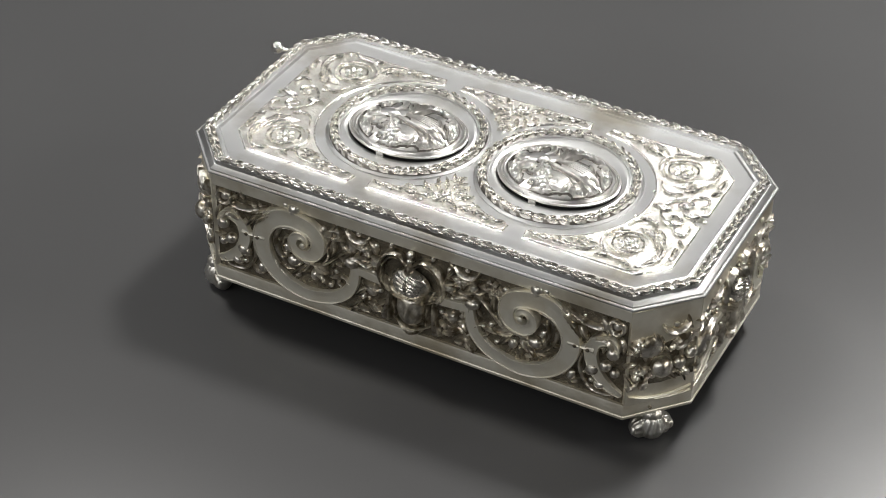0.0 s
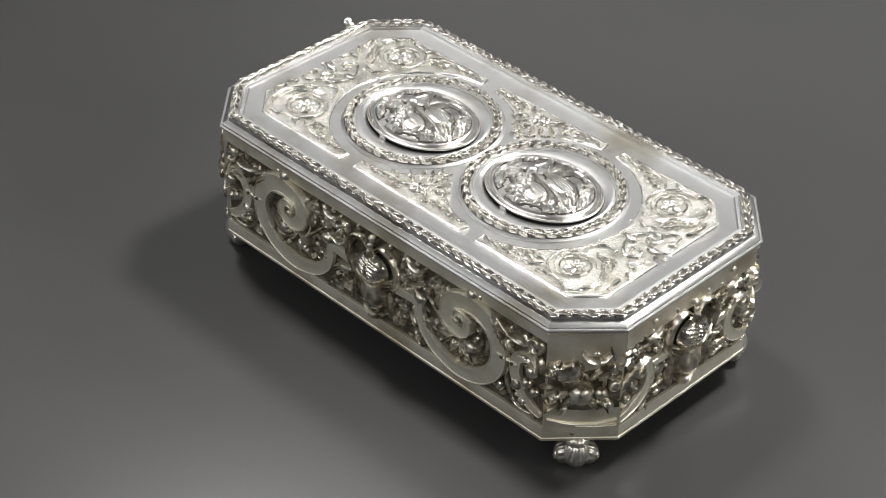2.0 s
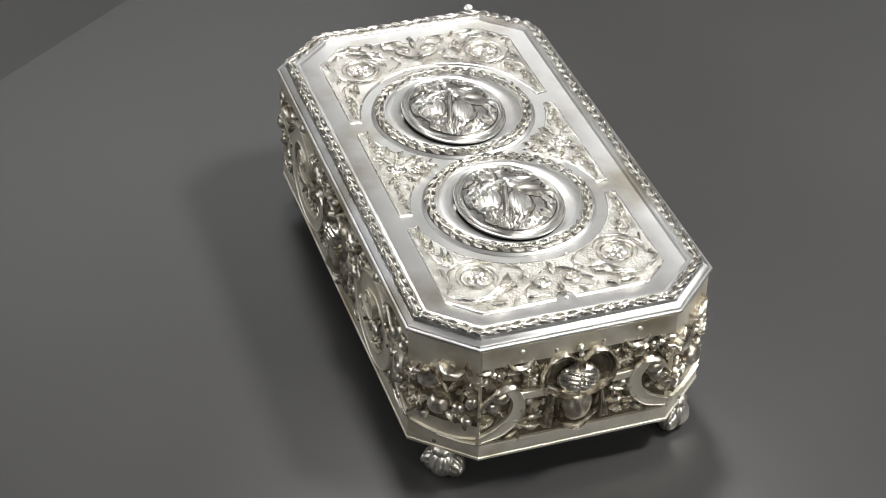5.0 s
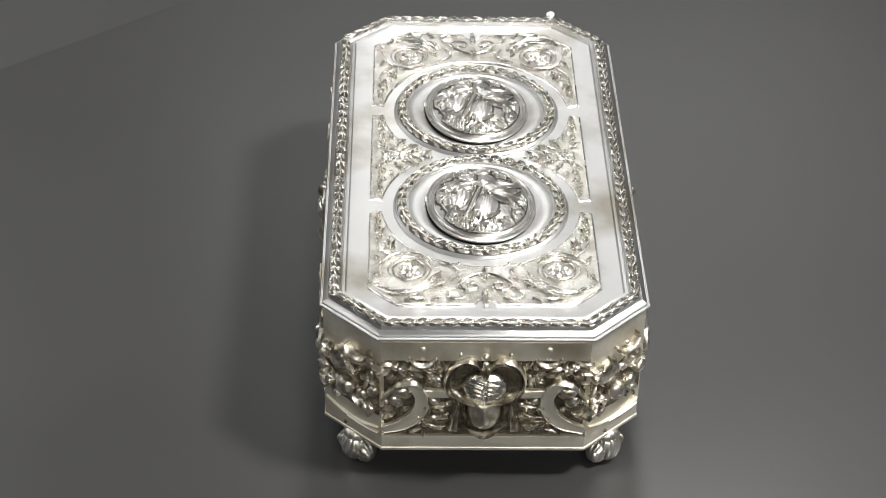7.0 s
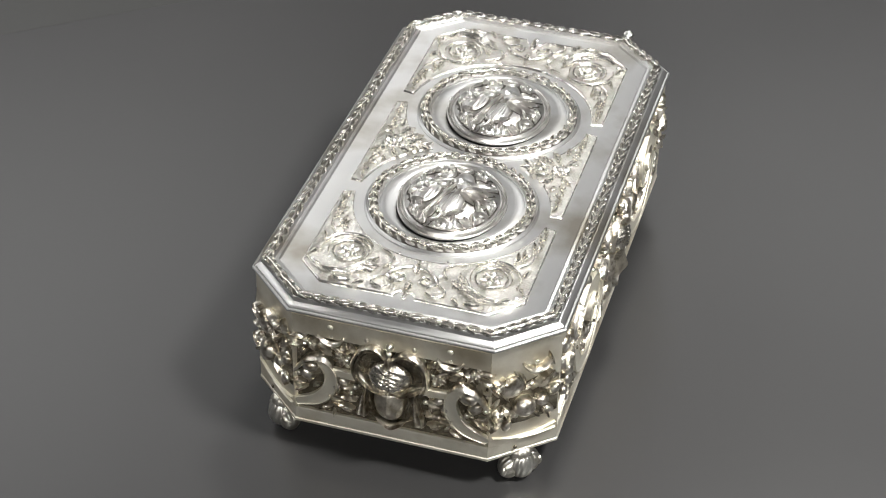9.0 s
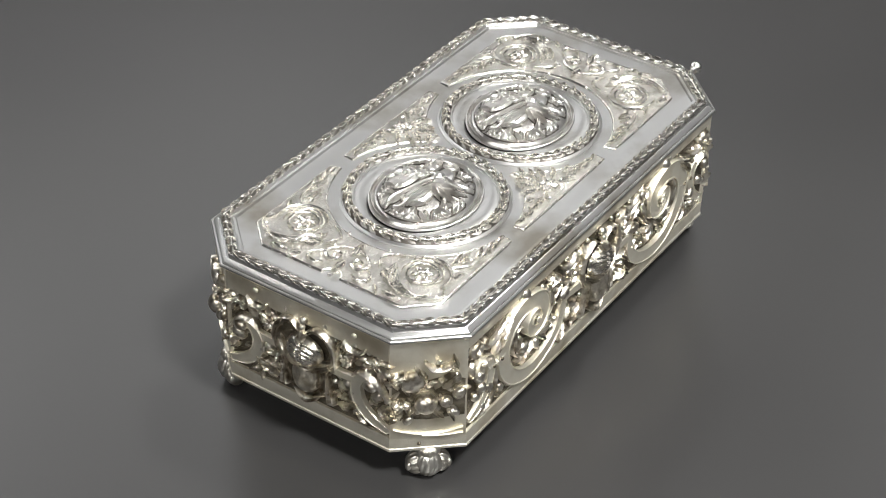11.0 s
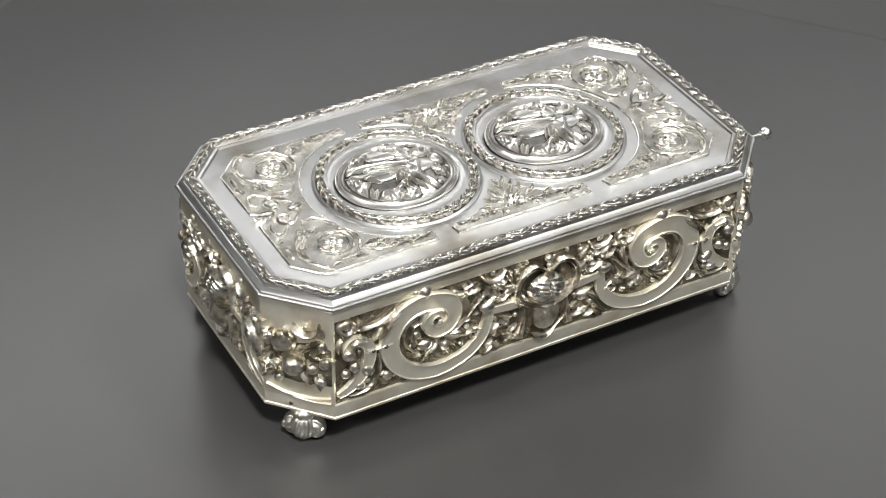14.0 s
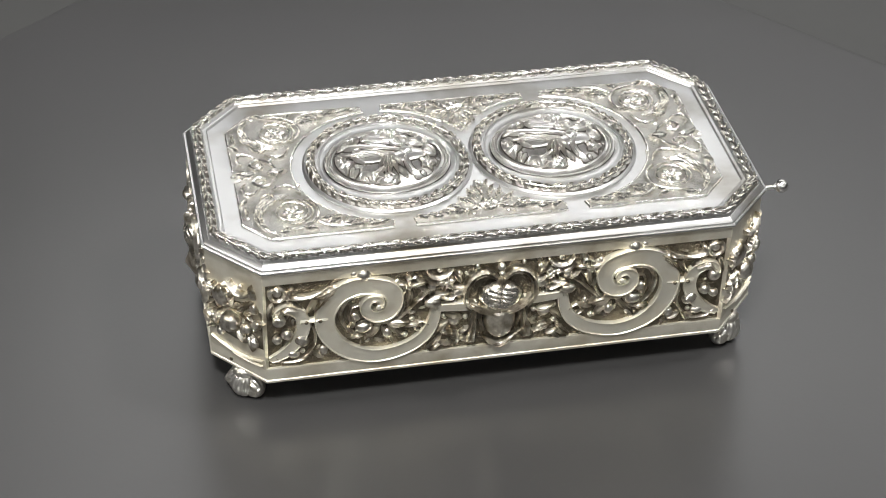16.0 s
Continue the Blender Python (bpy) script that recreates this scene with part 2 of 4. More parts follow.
# frieze grounds, a stippled sheet set 0.2 mm before each wall
FACES = {}
oct_ = octagon(*BASE, GROUND_IN - 0.0002)
for k in range(8):
    a, b = Vector((*oct_[k], 0)), Vector((*oct_[(k + 1) % 8], 0))
    u = (b - a).normalized()
    n = u.cross(Vector((0, 0, 1)))
    mid = (a + b) / 2
    FACES[k] = Matrix(((u.x, 0, n.x, mid.x), (u.y, 0, n.y, mid.y), (0, 1, 0, 0), (0, 0, 0, 1)))
HALF = [(Vector(oct_[(k + 1) % 8]) - Vector(oct_[k])).length / 2 for k in range(8)]


def ground_sheet(k):
    corner, end = k % 2 == 1, k in (0, 4)
    top = 0.0520 if end else 0.0547
    s = prism([(-HALF[k], 0.0188), (HALF[k], 0.0188), (HALF[k], top), (-HALF[k], top)], -0.0002, 0.0)
    if corner:
        s = prism([(-HALF[k] - 0.0003, 0.0184), (HALF[k] + 0.0003, 0.0184), (HALF[k] + 0.0003, 0.0592), (-HALF[k] - 0.0003, 0.0592)], -0.0018, 0.0)
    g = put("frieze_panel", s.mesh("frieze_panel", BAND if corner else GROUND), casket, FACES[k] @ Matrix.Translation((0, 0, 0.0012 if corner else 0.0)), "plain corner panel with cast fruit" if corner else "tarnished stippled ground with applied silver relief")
    if end:
        wide = HALF[k] + 0.0003
        put("upper_band", prism([(-wide, 0.0517), (wide, 0.0517), (wide, 0.0593), (-wide, 0.0593)], -0.001, 0.0012).mesh("upper_band", BAND), casket, FACES[k])
    return g


# ---- relief of the sides; u runs along the face, v is the height ----
def mesh_pair(name, shape, mat):
    return shape.mesh(name, mat), mirrored(shape).mesh(name, mat)


SC = (0.0435, 0.0437)
curl = [(SC[0] + r * math.cos(radians(a)), SC[1] + r * math.sin(radians(a))) for a, r in
        ((105, 0.0069), (142, 0.0067), (180, 0.0062), (225, 0.0058), (270, 0.0053), (315, 0.0047), (360, 0.0041), (405, 0.0035), (450, 0.0028), (495, 0.0021), (540, 0.0015), (600, 0.0008))]
big = stroke([(0.0225, 0.0400), (0.0235, 0.0330), (0.0265, 0.0268), (0.0330, 0.0220), (0.0435, 0.0200), (0.0535, 0.0235), (0.0600, 0.0310), (0.0615, 0.0400), (0.0575, 0.0480), (0.0500, 0.0516)] + curl,
             [0.0034, 0.0042, 0.0048, 0.0052, 0.0056, 0.0062, 0.0068, 0.0072, 0.0074, 0.0074, 0.0070, 0.0066, 0.0060, 0.0054, 0.0048, 0.0042, 0.0036, 0.0030, 0.0026, 0.0022, 0.0018, 0.0012],
             [0.0022, 0.0020, 0.0020, 0.0020, 0.0022, 0.0024, 0.0024, 0.0024, 0.0026, 0.0028, 0.0030, 0.0032, 0.0034, 0.0036, 0.0037, 0.0038, 0.0039, 0.0040, 0.0041, 0.0042, 0.0043, 0.0044], CHANNEL, 150)
big.add(ball(0.0011, 0.55, 14, 8), at(SC[0] - 0.0004, SC[1] - 0.0006, 0, 0.0036))
SCROLLS = mesh_pair("scroll", big, SCROLL)
end_c = stroke([(0.0772, 0.0392), (0.0782, 0.0425), (0.0752, 0.0450), (0.0705, 0.0425), (0.0690, 0.0365), (0.0712, 0.0300), (0.0760, 0.0250), (0.0806, 0.0226)],
               [0.0020, 0.0030, 0.0036, 0.0044, 0.0048, 0.0046, 0.0040, 0.0026], [0.0032, 0.0034, 0.0030, 0.0024, 0.0020, 0.0020, 0.0018, 0.0014], CHANNEL, 50)
END_SCROLLS = mesh_pair("end_scroll", end_c, SCROLL)
hook = Shape().add(ball(0.0024, 0.8, 14, 8), at(0.0774, 0.0405, 0, 0.0022)).add(stroke([(0.0774, 0.0425), (0.0750, 0.0455), (0.0708, 0.0442)], [0.0012, 0.0022, 0.0008], [0.0040, 0.0040, 0.0030]))
HOOKS = mesh_pair("scroll_knop", hook, RELIEF)
tip = Shape().add(ball(0.0023, 0.8, 14, 8), at(0.0240, 0.0412, 0, 0.0018, 1.3, 0.9, 1)).add(stroke([(0.0262, 0.0415), (0.0225, 0.0435), (0.0180, 0.0418), (0.0155, 0.0432)], [0.0014, 0.0022, 0.0016, 0.0008], [0.0030, 0.0030, 0.0026, 0.002]))
TIPS = mesh_pair("scroll_tip", tip, RELIEF)
bar = stroke([(0.0085, 0.0378), (0.0140, 0.0378), (0.0225, 0.0384)], [0.0042, 0.0036, 0.0032], [0.0020, 0.0020, 0.0019], FLAT, 10)
bar.add(ball(0.0007, 0.5, 8, 5), at(0.0120, 0.0380, 0, 0.0020))
BARS = mesh_pair("strap", bar, SCROLL)
link = stroke([(0.0605, 0.0385), (0.0640, 0.0385), (0.0665, 0.0385), (0.0700, 0.0385)], [0.0036, 0.0018, 0.0018, 0.0036], [0.0019, 0.0021, 0.0021, 0.0019], ROUND, 16)
LINKS = mesh_pair("link", link, SCROLL)
PIN = ball(0.00075, 0.6, 10, 6).mesh("pin", GROUND)
NUB = Shape().add(ball(0.0018, 0.9, 12, 8)).add(ball(0.0010, 0.9, 8, 6), at(0.0024, 0.0002)).mesh("nub", RELIEF)
LEAVES = [leaf(0.0052, 0.0020, 0.0015, b, lo, 0.5).mesh("leaf", RELIEF) for b, lo in ((0.25, 0), (-0.25, 0), (0.0, 3))]
LONG = [leaf(0.0080, 0.0026, 0.0019, b, lo, 0.6, 18).mesh("leaf", RELIEF) for b, lo in ((0.3, 5), (-0.3, 5))]
BUDS = bud(0.0014).mesh("bud", RELIEF)
BIGBUD = bud(0.0021).mesh("bud", RELIEF)
FLOWER = flower(0.0030, 5, 0.0014).mesh("flower", RELIEF)
BERRY = ball(0.0010, 0.9, 10, 7).mesh("berry", RELIEF)
disc = stroke([(0.0024 * math.cos(a), 0.0024 * math.sin(a)) for a in np.linspace(0, 2 * math.pi, 13)], [0.0016], [0.0018], ROUND, 22, True).add(ball(0.0014, 0.5, 10, 6), at(0, 0, 0, 0.0004))
DISC = disc.mesh("rosette", RELIEF)
cup = stroke([(-0.0042, 0.0010), (-0.0025, -0.0012), (0, -0.0020), (0.0025, -0.0012), (0.0042, 0.0010)], [0.0008, 0.0018, 0.0022, 0.0018, 0.0008], [0.0020, 0.0024, 0.0022, 0.0024, 0.0020])
CUP = cup.add(ball(0.0009, 0.7, 8, 6), at(0, 0.0006, 0, 0.0006)).mesh("cup", RELIEF)
TENDRILS = {}
for key, pts, w, h in (
    ("stem", [(0.0245, 0.0462), (0.0290, 0.0425), (0.0350, 0.0362), (0.0400, 0.0345), (0.0455, 0.0345)], [0.0008, 0.0011, 0.0012, 0.0012, 0.0010], [0.0018, 0.0022, 0.0022, 0.0022, 0.0020]),
    ("branch", [(0.0330, 0.0490), (0.0345, 0.0440), (0.0340, 0.0400), (0.0365, 0.0352)], [0.0008, 0.0010, 0.0010, 0.0009], [0.0018]),
    ("inner_arc", [(0.0478, 0.0468), (0.0530, 0.0462), (0.0560, 0.0410), (0.0550, 0.0350), (0.0515, 0.0305)], [0.0006, 0.0016, 0.0018, 0.0014, 0.0008], [0.0016, 0.0022, 0.0022, 0.0020, 0.0016]),
    ("inner_arc", [(0.0490, 0.0430), (0.0520, 0.0420), (0.0530, 0.0370), (0.0505, 0.0340)], [0.0005, 0.0010, 0.0010, 0.0005], [0.0016]),
    ("lower_arc", [(0.0655, 0.0350), (0.0650, 0.0290), (0.0690, 0.0222), (0.0760, 0.0212), (0.0790, 0.0235)], [0.0008, 0.0012, 0.0014, 0.0010, 0.0006], [0.0016, 0.0018, 0.0018, 0.0016, 0.0012]),
    ("upper_curl", [(0.0725, 0.0535), (0.0738, 0.0505), (0.0705, 0.0490), (0.0650, 0.0495), (0.0595, 0.0528)], [0.0016, 0.0022, 0.0020, 0.0016, 0.0008], [0.0026, 0.0030, 0.0026, 0.0022, 0.0016]),
    ("curl", [(0.0330, 0.0520), (0.0300, 0.0528), (0.0292, 0.0505), (0.0318, 0.0492)], [0.0008, 0.0014, 0.0014, 0.0008], [0.0022]),
    ("curl", [(0.0250, 0.0310), (0.0280, 0.0330), (0.0300, 0.0300), (0.0280, 0.0285)], [0.0006, 0.0012, 0.0012, 0.0006], [0.0018]),
):
    TENDRILS.setdefault(key, []).append(mesh_pair("tendril", stroke(pts, w, h, ROUND, 36), RELIEF))
TENDRIL_PAIRS = [p for group in TENDRILS.values() for p in group]

FRUIT = ball(0.0046, 0.95, 24, 14).mesh("fruit", RELIEF)
SMALL_FRUIT = ball(0.0030, 0.95, 18, 10).mesh("fruit", RELIEF)
# small ornaments of the half frieze: mesh, u, v, turn
HALF_FRIEZE = [
    ("nub", NUB, 0.0478, 0.0553, 10, 1.5), ("leaf", LONG[0], 0.0560, 0.0530, -38, 1.4), ("leaf", LONG[1], 0.0570, 0.0510, -28, 1.4), ("leaf", LEAVES[0], 0.0640, 0.0480, -70, 1.3),
    ("rosette", DISC, 0.0775, 0.0512, 0, 1.1), ("leaf", LEAVES[2], 0.0745, 0.0475, -150, 1.2), ("leaf", LEAVES[1], 0.0790, 0.0470, -60, 1.2), ("berry", BERRY, 0.0742, 0.0485, 0, 1),
    ("bud", BIGBUD, 0.0680, 0.0285, 40, 1.0), ("bud", BUDS, 0.0710, 0.0240, 8, 1.15), ("berry", BERRY, 0.0695, 0.0248, 0, 1), ("bud", BUDS, 0.0618, 0.0228, 75, 1.2), ("leaf", LEAVES[0], 0.0620, 0.0215, 20, 1), ("leaf", LEAVES[1], 0.0600, 0.0230, 120, 0.9),
    ("bud", BIGBUD, 0.0455, 0.0335, -8, 1.1), ("berry", BERRY, 0.0430, 0.0338, 0, 1.5), ("bud", BUDS, 0.0400, 0.0312, -98, 1.2), ("bud", BUDS, 0.0390, 0.0362, 85, 1.15), ("leaf", LEAVES[0], 0.0405, 0.0342, 172, 1.6),
    ("leaf", LEAVES[1], 0.0400, 0.0336, 195, 1.5), ("leaf", LEAVES[2], 0.0395, 0.0328, 225, 1.5), ("leaf", LEAVES[0], 0.0425, 0.0330, -60, 1.2), ("leaf", LONG[1], 0.0440, 0.0310, -28, 0.9), ("bud", BUDS, 0.0500, 0.0365, 55, 1.1),
    ("berry", BERRY, 0.0470, 0.0268, 0, 1.2), ("leaf", LEAVES[2], 0.0480, 0.0292, 5, 1.2), ("berry", BERRY, 0.0335, 0.0272, 0, 1.2), ("leaf", LEAVES[0], 0.0335, 0.0310, 150, 1.1), ("berry", BERRY, 0.0310, 0.0340, 0, 1.1), ("leaf", LEAVES[1], 0.0520, 0.0330, 100, 1.2),
    ("flower", FLOWER, 0.0190, 0.0485, 10, 1.15), ("leaf", LEAVES[0], 0.0215, 0.0480, 20, 1.2), ("leaf", LEAVES[1], 0.0165, 0.0465, 200, 1.2), ("leaf", LEAVES[2], 0.0235, 0.0470, -30, 1.2), ("cup", CUP, 0.0215, 0.0536, 0, 1.1), ("bud", BUDS, 0.0240, 0.0455, 85, 1.1),
    ("leaf", LEAVES[0], 0.0320, 0.0485, 150, 1.3), ("leaf", LEAVES[1], 0.0320, 0.0485, 30, 1.2), ("leaf", LONG[0], 0.0315, 0.0470, 80, 0.9), ("leaf", LEAVES[0], 0.0320, 0.0475, -100, 1.3), ("berry", BERRY, 0.0320, 0.0478, 0, 1.2), ("leaf", LEAVES[2], 0.0290, 0.0480, -150, 1.3),
    ("berry", BERRY, 0.0360, 0.0510, 0, 1.2), ("leaf", LEAVES[1], 0.0140, 0.0480, 75, 1.3), ("berry", BERRY, 0.0145, 0.0515, 0, 1.2), ("bud", BUDS, 0.0165, 0.0438, 170, 1.2), ("berry", BERRY, 0.0158, 0.0392, 0, 1.1), ("leaf", LEAVES[0], 0.0180, 0.0440, -10, 1.2),
    ("bud", BUDS, 0.0150, 0.0300, 50, 1.3), ("leaf", LEAVES[0], 0.0130, 0.0325, 5, 1.3), ("leaf", LONG[0], 0.0120, 0.0232, 8, 1.0), ("leaf", LONG[1], 0.0125, 0.0240, 35, 1.0), ("leaf", LONG[0], 0.0205, 0.0255, -60, 0.85), ("leaf", LEAVES[1], 0.0200, 0.0225, -20, 1.1),
    ("leaf", LEAVES[0], 0.0170, 0.0212, 5, 1), ("berry", BERRY, 0.0200, 0.0268, 0, 1.2), ("leaf", LEAVES[1], 0.0180, 0.0315, -30, 1.2), ("berry", BERRY, 0.0195, 0.0335, 0, 1.2), ("leaf", LEAVES[2], 0.0105, 0.0280, -30, 1),
]


def place(name, mesh, parent, u, v, turn, side=1, z=0.0, scale=1.0):
    t = turn if side > 0 else 180 - turn
    return put(name, mesh, parent, at(u * side, v, t, z, scale, scale * side, scale))


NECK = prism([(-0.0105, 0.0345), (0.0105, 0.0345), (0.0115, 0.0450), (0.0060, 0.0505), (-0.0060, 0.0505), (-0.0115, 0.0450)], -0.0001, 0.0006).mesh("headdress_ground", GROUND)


def turban_shape():
    """A broad dome with wrapped folds that run over it in arcs."""
    rows = []
    for i in range(29):
        r = i / 28
        row = []
        for a in np.linspace(0, 2 * math.pi, 64, endpoint=False):
            x, y = 0.0077 * r * math.cos(a), 0.0416 + 0.0062 * r * math.sin(a)
            from_curl = math.hypot(abs(x) - 0.0022, y - 0.0330)
            fold = 0.00028 * math.cos(2 * math.pi * from_curl / 0.0017 + 9 * x / 0.0092) * min(1.0, 3.5 * (1 - r)) * min(1.0, from_curl / 0.0015)
            part_line = -0.0010 * math.exp(-(x / 0.0006) ** 2) * (1 - r)
            row.append((x, y, 0.0003 + 0.0058 * math.sqrt(max(0.0, 1 - (0.985 * r) ** 2)) ** 0.85 + fold + part_line))
        rows.append(row)
    return Shape().grid(rows, close_v=True)


def mask_parts(panel_):
    """The plain head under a turban of two ribbed shells, with a headdress of open scallops, at the middle of a face."""
    parent = put("headdress_ground", NECK, panel_, at(0, 0.0010, 0, 0, 1.0, 0.975, 1.0))
    rows = []
    for i in range(19):
        f = math.pi * i / 18
        w = 1.0 - 0.30 * (i / 18) ** 1.8
        jaw = [0.0061 * w * math.sin(f) ** 0.75, 0.0296 + 0.0070 * math.cos(f), 0.0050 * math.sin(f) ** 0.7]
        row = []
        for a in np.linspace(0, math.pi, 41):
            c = math.cos(a)
            ridge = 0.0011 * math.exp(-(c / 0.13) ** 2) * math.exp(-((i - 9.6) / 2.0) ** 2)
            brow = -0.0009 * math.exp(-((abs(c) - 0.40) / 0.2) ** 2) * math.exp(-((i - 7.6) / 1.1) ** 2)
            mouth = -0.0004 * math.exp(-(c / 0.3) ** 2) * math.exp(-((i - 13.0) / 0.6) ** 2)
            row.append((jaw[0] * c, jaw[1], 0.0004 + jaw[2] * math.sin(a) ** 0.8 + ridge + brow + mouth))
        rows.append(row)
    put("mask", Shape().grid(rows).mesh("mask", MASK, 85), parent)
    put("turban", turban_shape().mesh("turban", TURBAN, 85), parent)
    for side in (1, -1):
        for k in range(3):
            v = 0.0398 - 0.0013 * k
            fold = stroke([(side * 0.0002, v - 0.0032), (side * 0.0045, v - 0.0026), (side * 0.0085, v - 0.0008), (side * 0.0112, v + 0.0006)],
                          [0.0008, 0.0010, 0.0010, 0.0005], [0.0050 - 0.0003 * k, 0.0048 - 0.0003 * k, 0.0040, 0.0022], ROUND, 18)
            put("turban_fold", fold.mesh("turban_fold", RELIEF), parent)
        for k, w, h in ((1.04, 0.0014, 0.0036), (0.88, 0.0008, 0.0032)):
            pts = [(0.0098, 0.0352), (0.0122, 0.0392), (0.0125, 0.0452), (0.0096, 0.0508), (0.0050, 0.0524), (0.0010, 0.0494)]
            pts = [(side * (0.0040 + (x - 0.0040) * k), 0.0430 + (y - 0.0430) * k) for x, y in pts]
            put("scallop", stroke(pts, [w * 0.5, w, w, w, w * 0.9, w * 0.5], [h * 0.7, h, h, h], ROUND, 36).mesh("scallop", RELIEF), parent)
        lock = stroke([(side * 0.0066, 0.0352), (side * 0.0070, 0.0315), (side * 0.0060, 0.0275), (side * 0.0062, 0.0240)], [0.0012, 0.0016, 0.0014, 0.0006], [0.0034, 0.0034, 0.0028, 0.0022], GROOVED, 18)
        put("lock", lock.mesh("lock", RELIEF), parent)
        tassel = stroke([(side * 0.0086, 0.0345), (side * 0.0090, 0.0305), (side * 0.0096, 0.0260), (side * 0.0102, 0.0214)], [0.0010, 0.0020, 0.0034, 0.0046], [0.0024, 0.0028, 0.0030, 0.0026], GROOVED, 14)
        put("tassel", tassel.mesh("tassel", RELIEF), parent)
        put("berry", BERRY, parent, at(side * 0.0122, 0.0330, 0, 0.0014))
        put("berry", BERRY, parent, at(side * 0.0082, 0.0546, 0, 0.0010, 0.8, 1.1, 1))
        put("berry", BERRY, parent, at(side * 0.0146, 0.0450, 0, 0.0008, 0.9, 0.9, 0.9))
    drape = Shape()
    for k in range(3):
        drape.add(stroke([(-0.0080 + 0.0010 * k, 0.0238 - 0.0002 * k), (-0.0036, 0.0216 - 0.0007 * k), (0, 0.0202 - 0.0008 * k), (0.0036, 0.0216 - 0.0007 * k), (0.0080 - 0.0010 * k, 0.0238 - 0.0002 * k)], [0.0005, 0.0011, 0.0014, 0.0011, 0.0005], [0.0016, 0.0028, 0.0034, 0.0028, 0.0016], ROUND, 20))
    put("drape", drape.mesh("drape", RELIEF), parent)
    finial = Shape().add(ball(0.0015, 1, 12, 8), at(0, 0.0544, 0, 0.0022)).add(ball(0.0011, 1, 10, 7), at(0, 0.0520, 0, 0.0030)).add(leaf(0.0052, 0.0030, 0.0022), at(0, 0.0462, 90, 0.0036))
    put("finial", finial.mesh("finial", RELIEF), parent)
    for ob in [q for q in bpy.data.objects if q.parent == parent]:
        ob.matrix_basis = parent.matrix_basis @ ob.matrix_basis
        ob.parent = panel_


big_line = glide([(0.0225, 0.0400), (0.0235, 0.0330), (0.0265, 0.0268), (0.0330, 0.0220), (0.0435, 0.0200), (0.0535, 0.0235), (0.0600, 0.0310), (0.0615, 0.0400), (0.0575, 0.0480), (0.0500, 0.0516)] + curl, 90)
end_line = glide([(0.0262, 0.0402), (0.0230, 0.0402), (0.0208, 0.0355), (0.0220, 0.0292), (0.0265, 0.0243), (0.0335, 0.0214)], 30)


def fine_foliage(parent, half, count, line, top=0.0530):
    """Small low leaves and berries between the larger ones, clear of the scrolls."""
    made = 0
    while made < count:
        u, v = random.uniform(-half, half), random.uniform(0.0205, top)
        if np.hypot(line[:, 0] - abs(u), line[:, 1] - v).min() < 0.0042 or abs(u) < 0.011:
            continue
        made += 1
        if random.random() < 0.2:
            put("berry", BERRY, parent, at(u, v, 0, -0.0002, 0.7, 0.7, 0.7))
        else:
            size = random.uniform(0.5, 0.9)
            put("leaf", random.choice(LEAVES), parent, at(u, v, random.uniform(0, 360), -0.0001, size, size, size))


def long_frieze(k):
    g = ground_sheet(k)
    for i, side in enumerate((1, -1)):
        put("scroll", SCROLLS[i], g, None, "pale matt gilt C-scroll")
        put("end_scroll", END_SCROLLS[i], g, None, "pale matt gilt C-scroll")
        put("scroll_knop", HOOKS[i], g)
        put("scroll_tip", TIPS[i], g)
        put("strap", BARS[i], g)
        put("link", LINKS[i], g)
        for p in TENDRIL_PAIRS:
            put("tendril", p[i], g)
        for u in (0.0632, 0.0680):
            place("pin", PIN, g, u, 0.0385, 0, side, 0.0022)
        for u, v, r in ((0.0748, 0.0338, 0.72), (0.0782, 0.0318, 0.6)):
            put("fruit", SMALL_FRUIT, g, at(side * u, v, 0, 0.0012, r, r, r))
        for name, mesh, u, v, turn, size in HALF_FRIEZE:
            place(name, mesh, g, u, v, turn, side, 0.0002, size)
    mask_parts(g)
    fine_foliage(g, 0.079, 130, big_line)


end_part = stroke([(0.0262, 0.0402), (0.0230, 0.0402), (0.0208, 0.0355), (0.0220, 0.0292), (0.0265, 0.0243), (0.0335, 0.0214)], [0.0024, 0.0034, 0.0044, 0.0050, 0.0046, 0.0030], [0.0030, 0.0028, 0.0024, 0.0022, 0.0020, 0.0016], CHANNEL, 44)
END_C = mesh_pair("scroll", end_part, SCROLL)
end_knop = Shape().add(ball(0.0024, 0.75, 14, 8), at(0.0275, 0.0395, 0, 0.0026, 1.2, 0.9, 1)).add(stroke([(0.0200, 0.0405), (0.0235, 0.0430), (0.0285, 0.0418), (0.0320, 0.0375), (0.0340, 0.0345)], [0.0008, 0.0022, 0.0022, 0.0016, 0.0010], [0.0030, 0.0036, 0.0036, 0.0028, 0.0020]))
END_KNOP = mesh_pair("scroll_knop", end_knop, RELIEF)
end_strap = stroke([(0.0085, 0.0378), (0.0140, 0.0375), (0.0200, 0.0378)], [0.0034, 0.0030, 0.0030], [0.0018], FLAT, 8)
END_STRAP = mesh_pair("strap", end_strap, SCROLL)
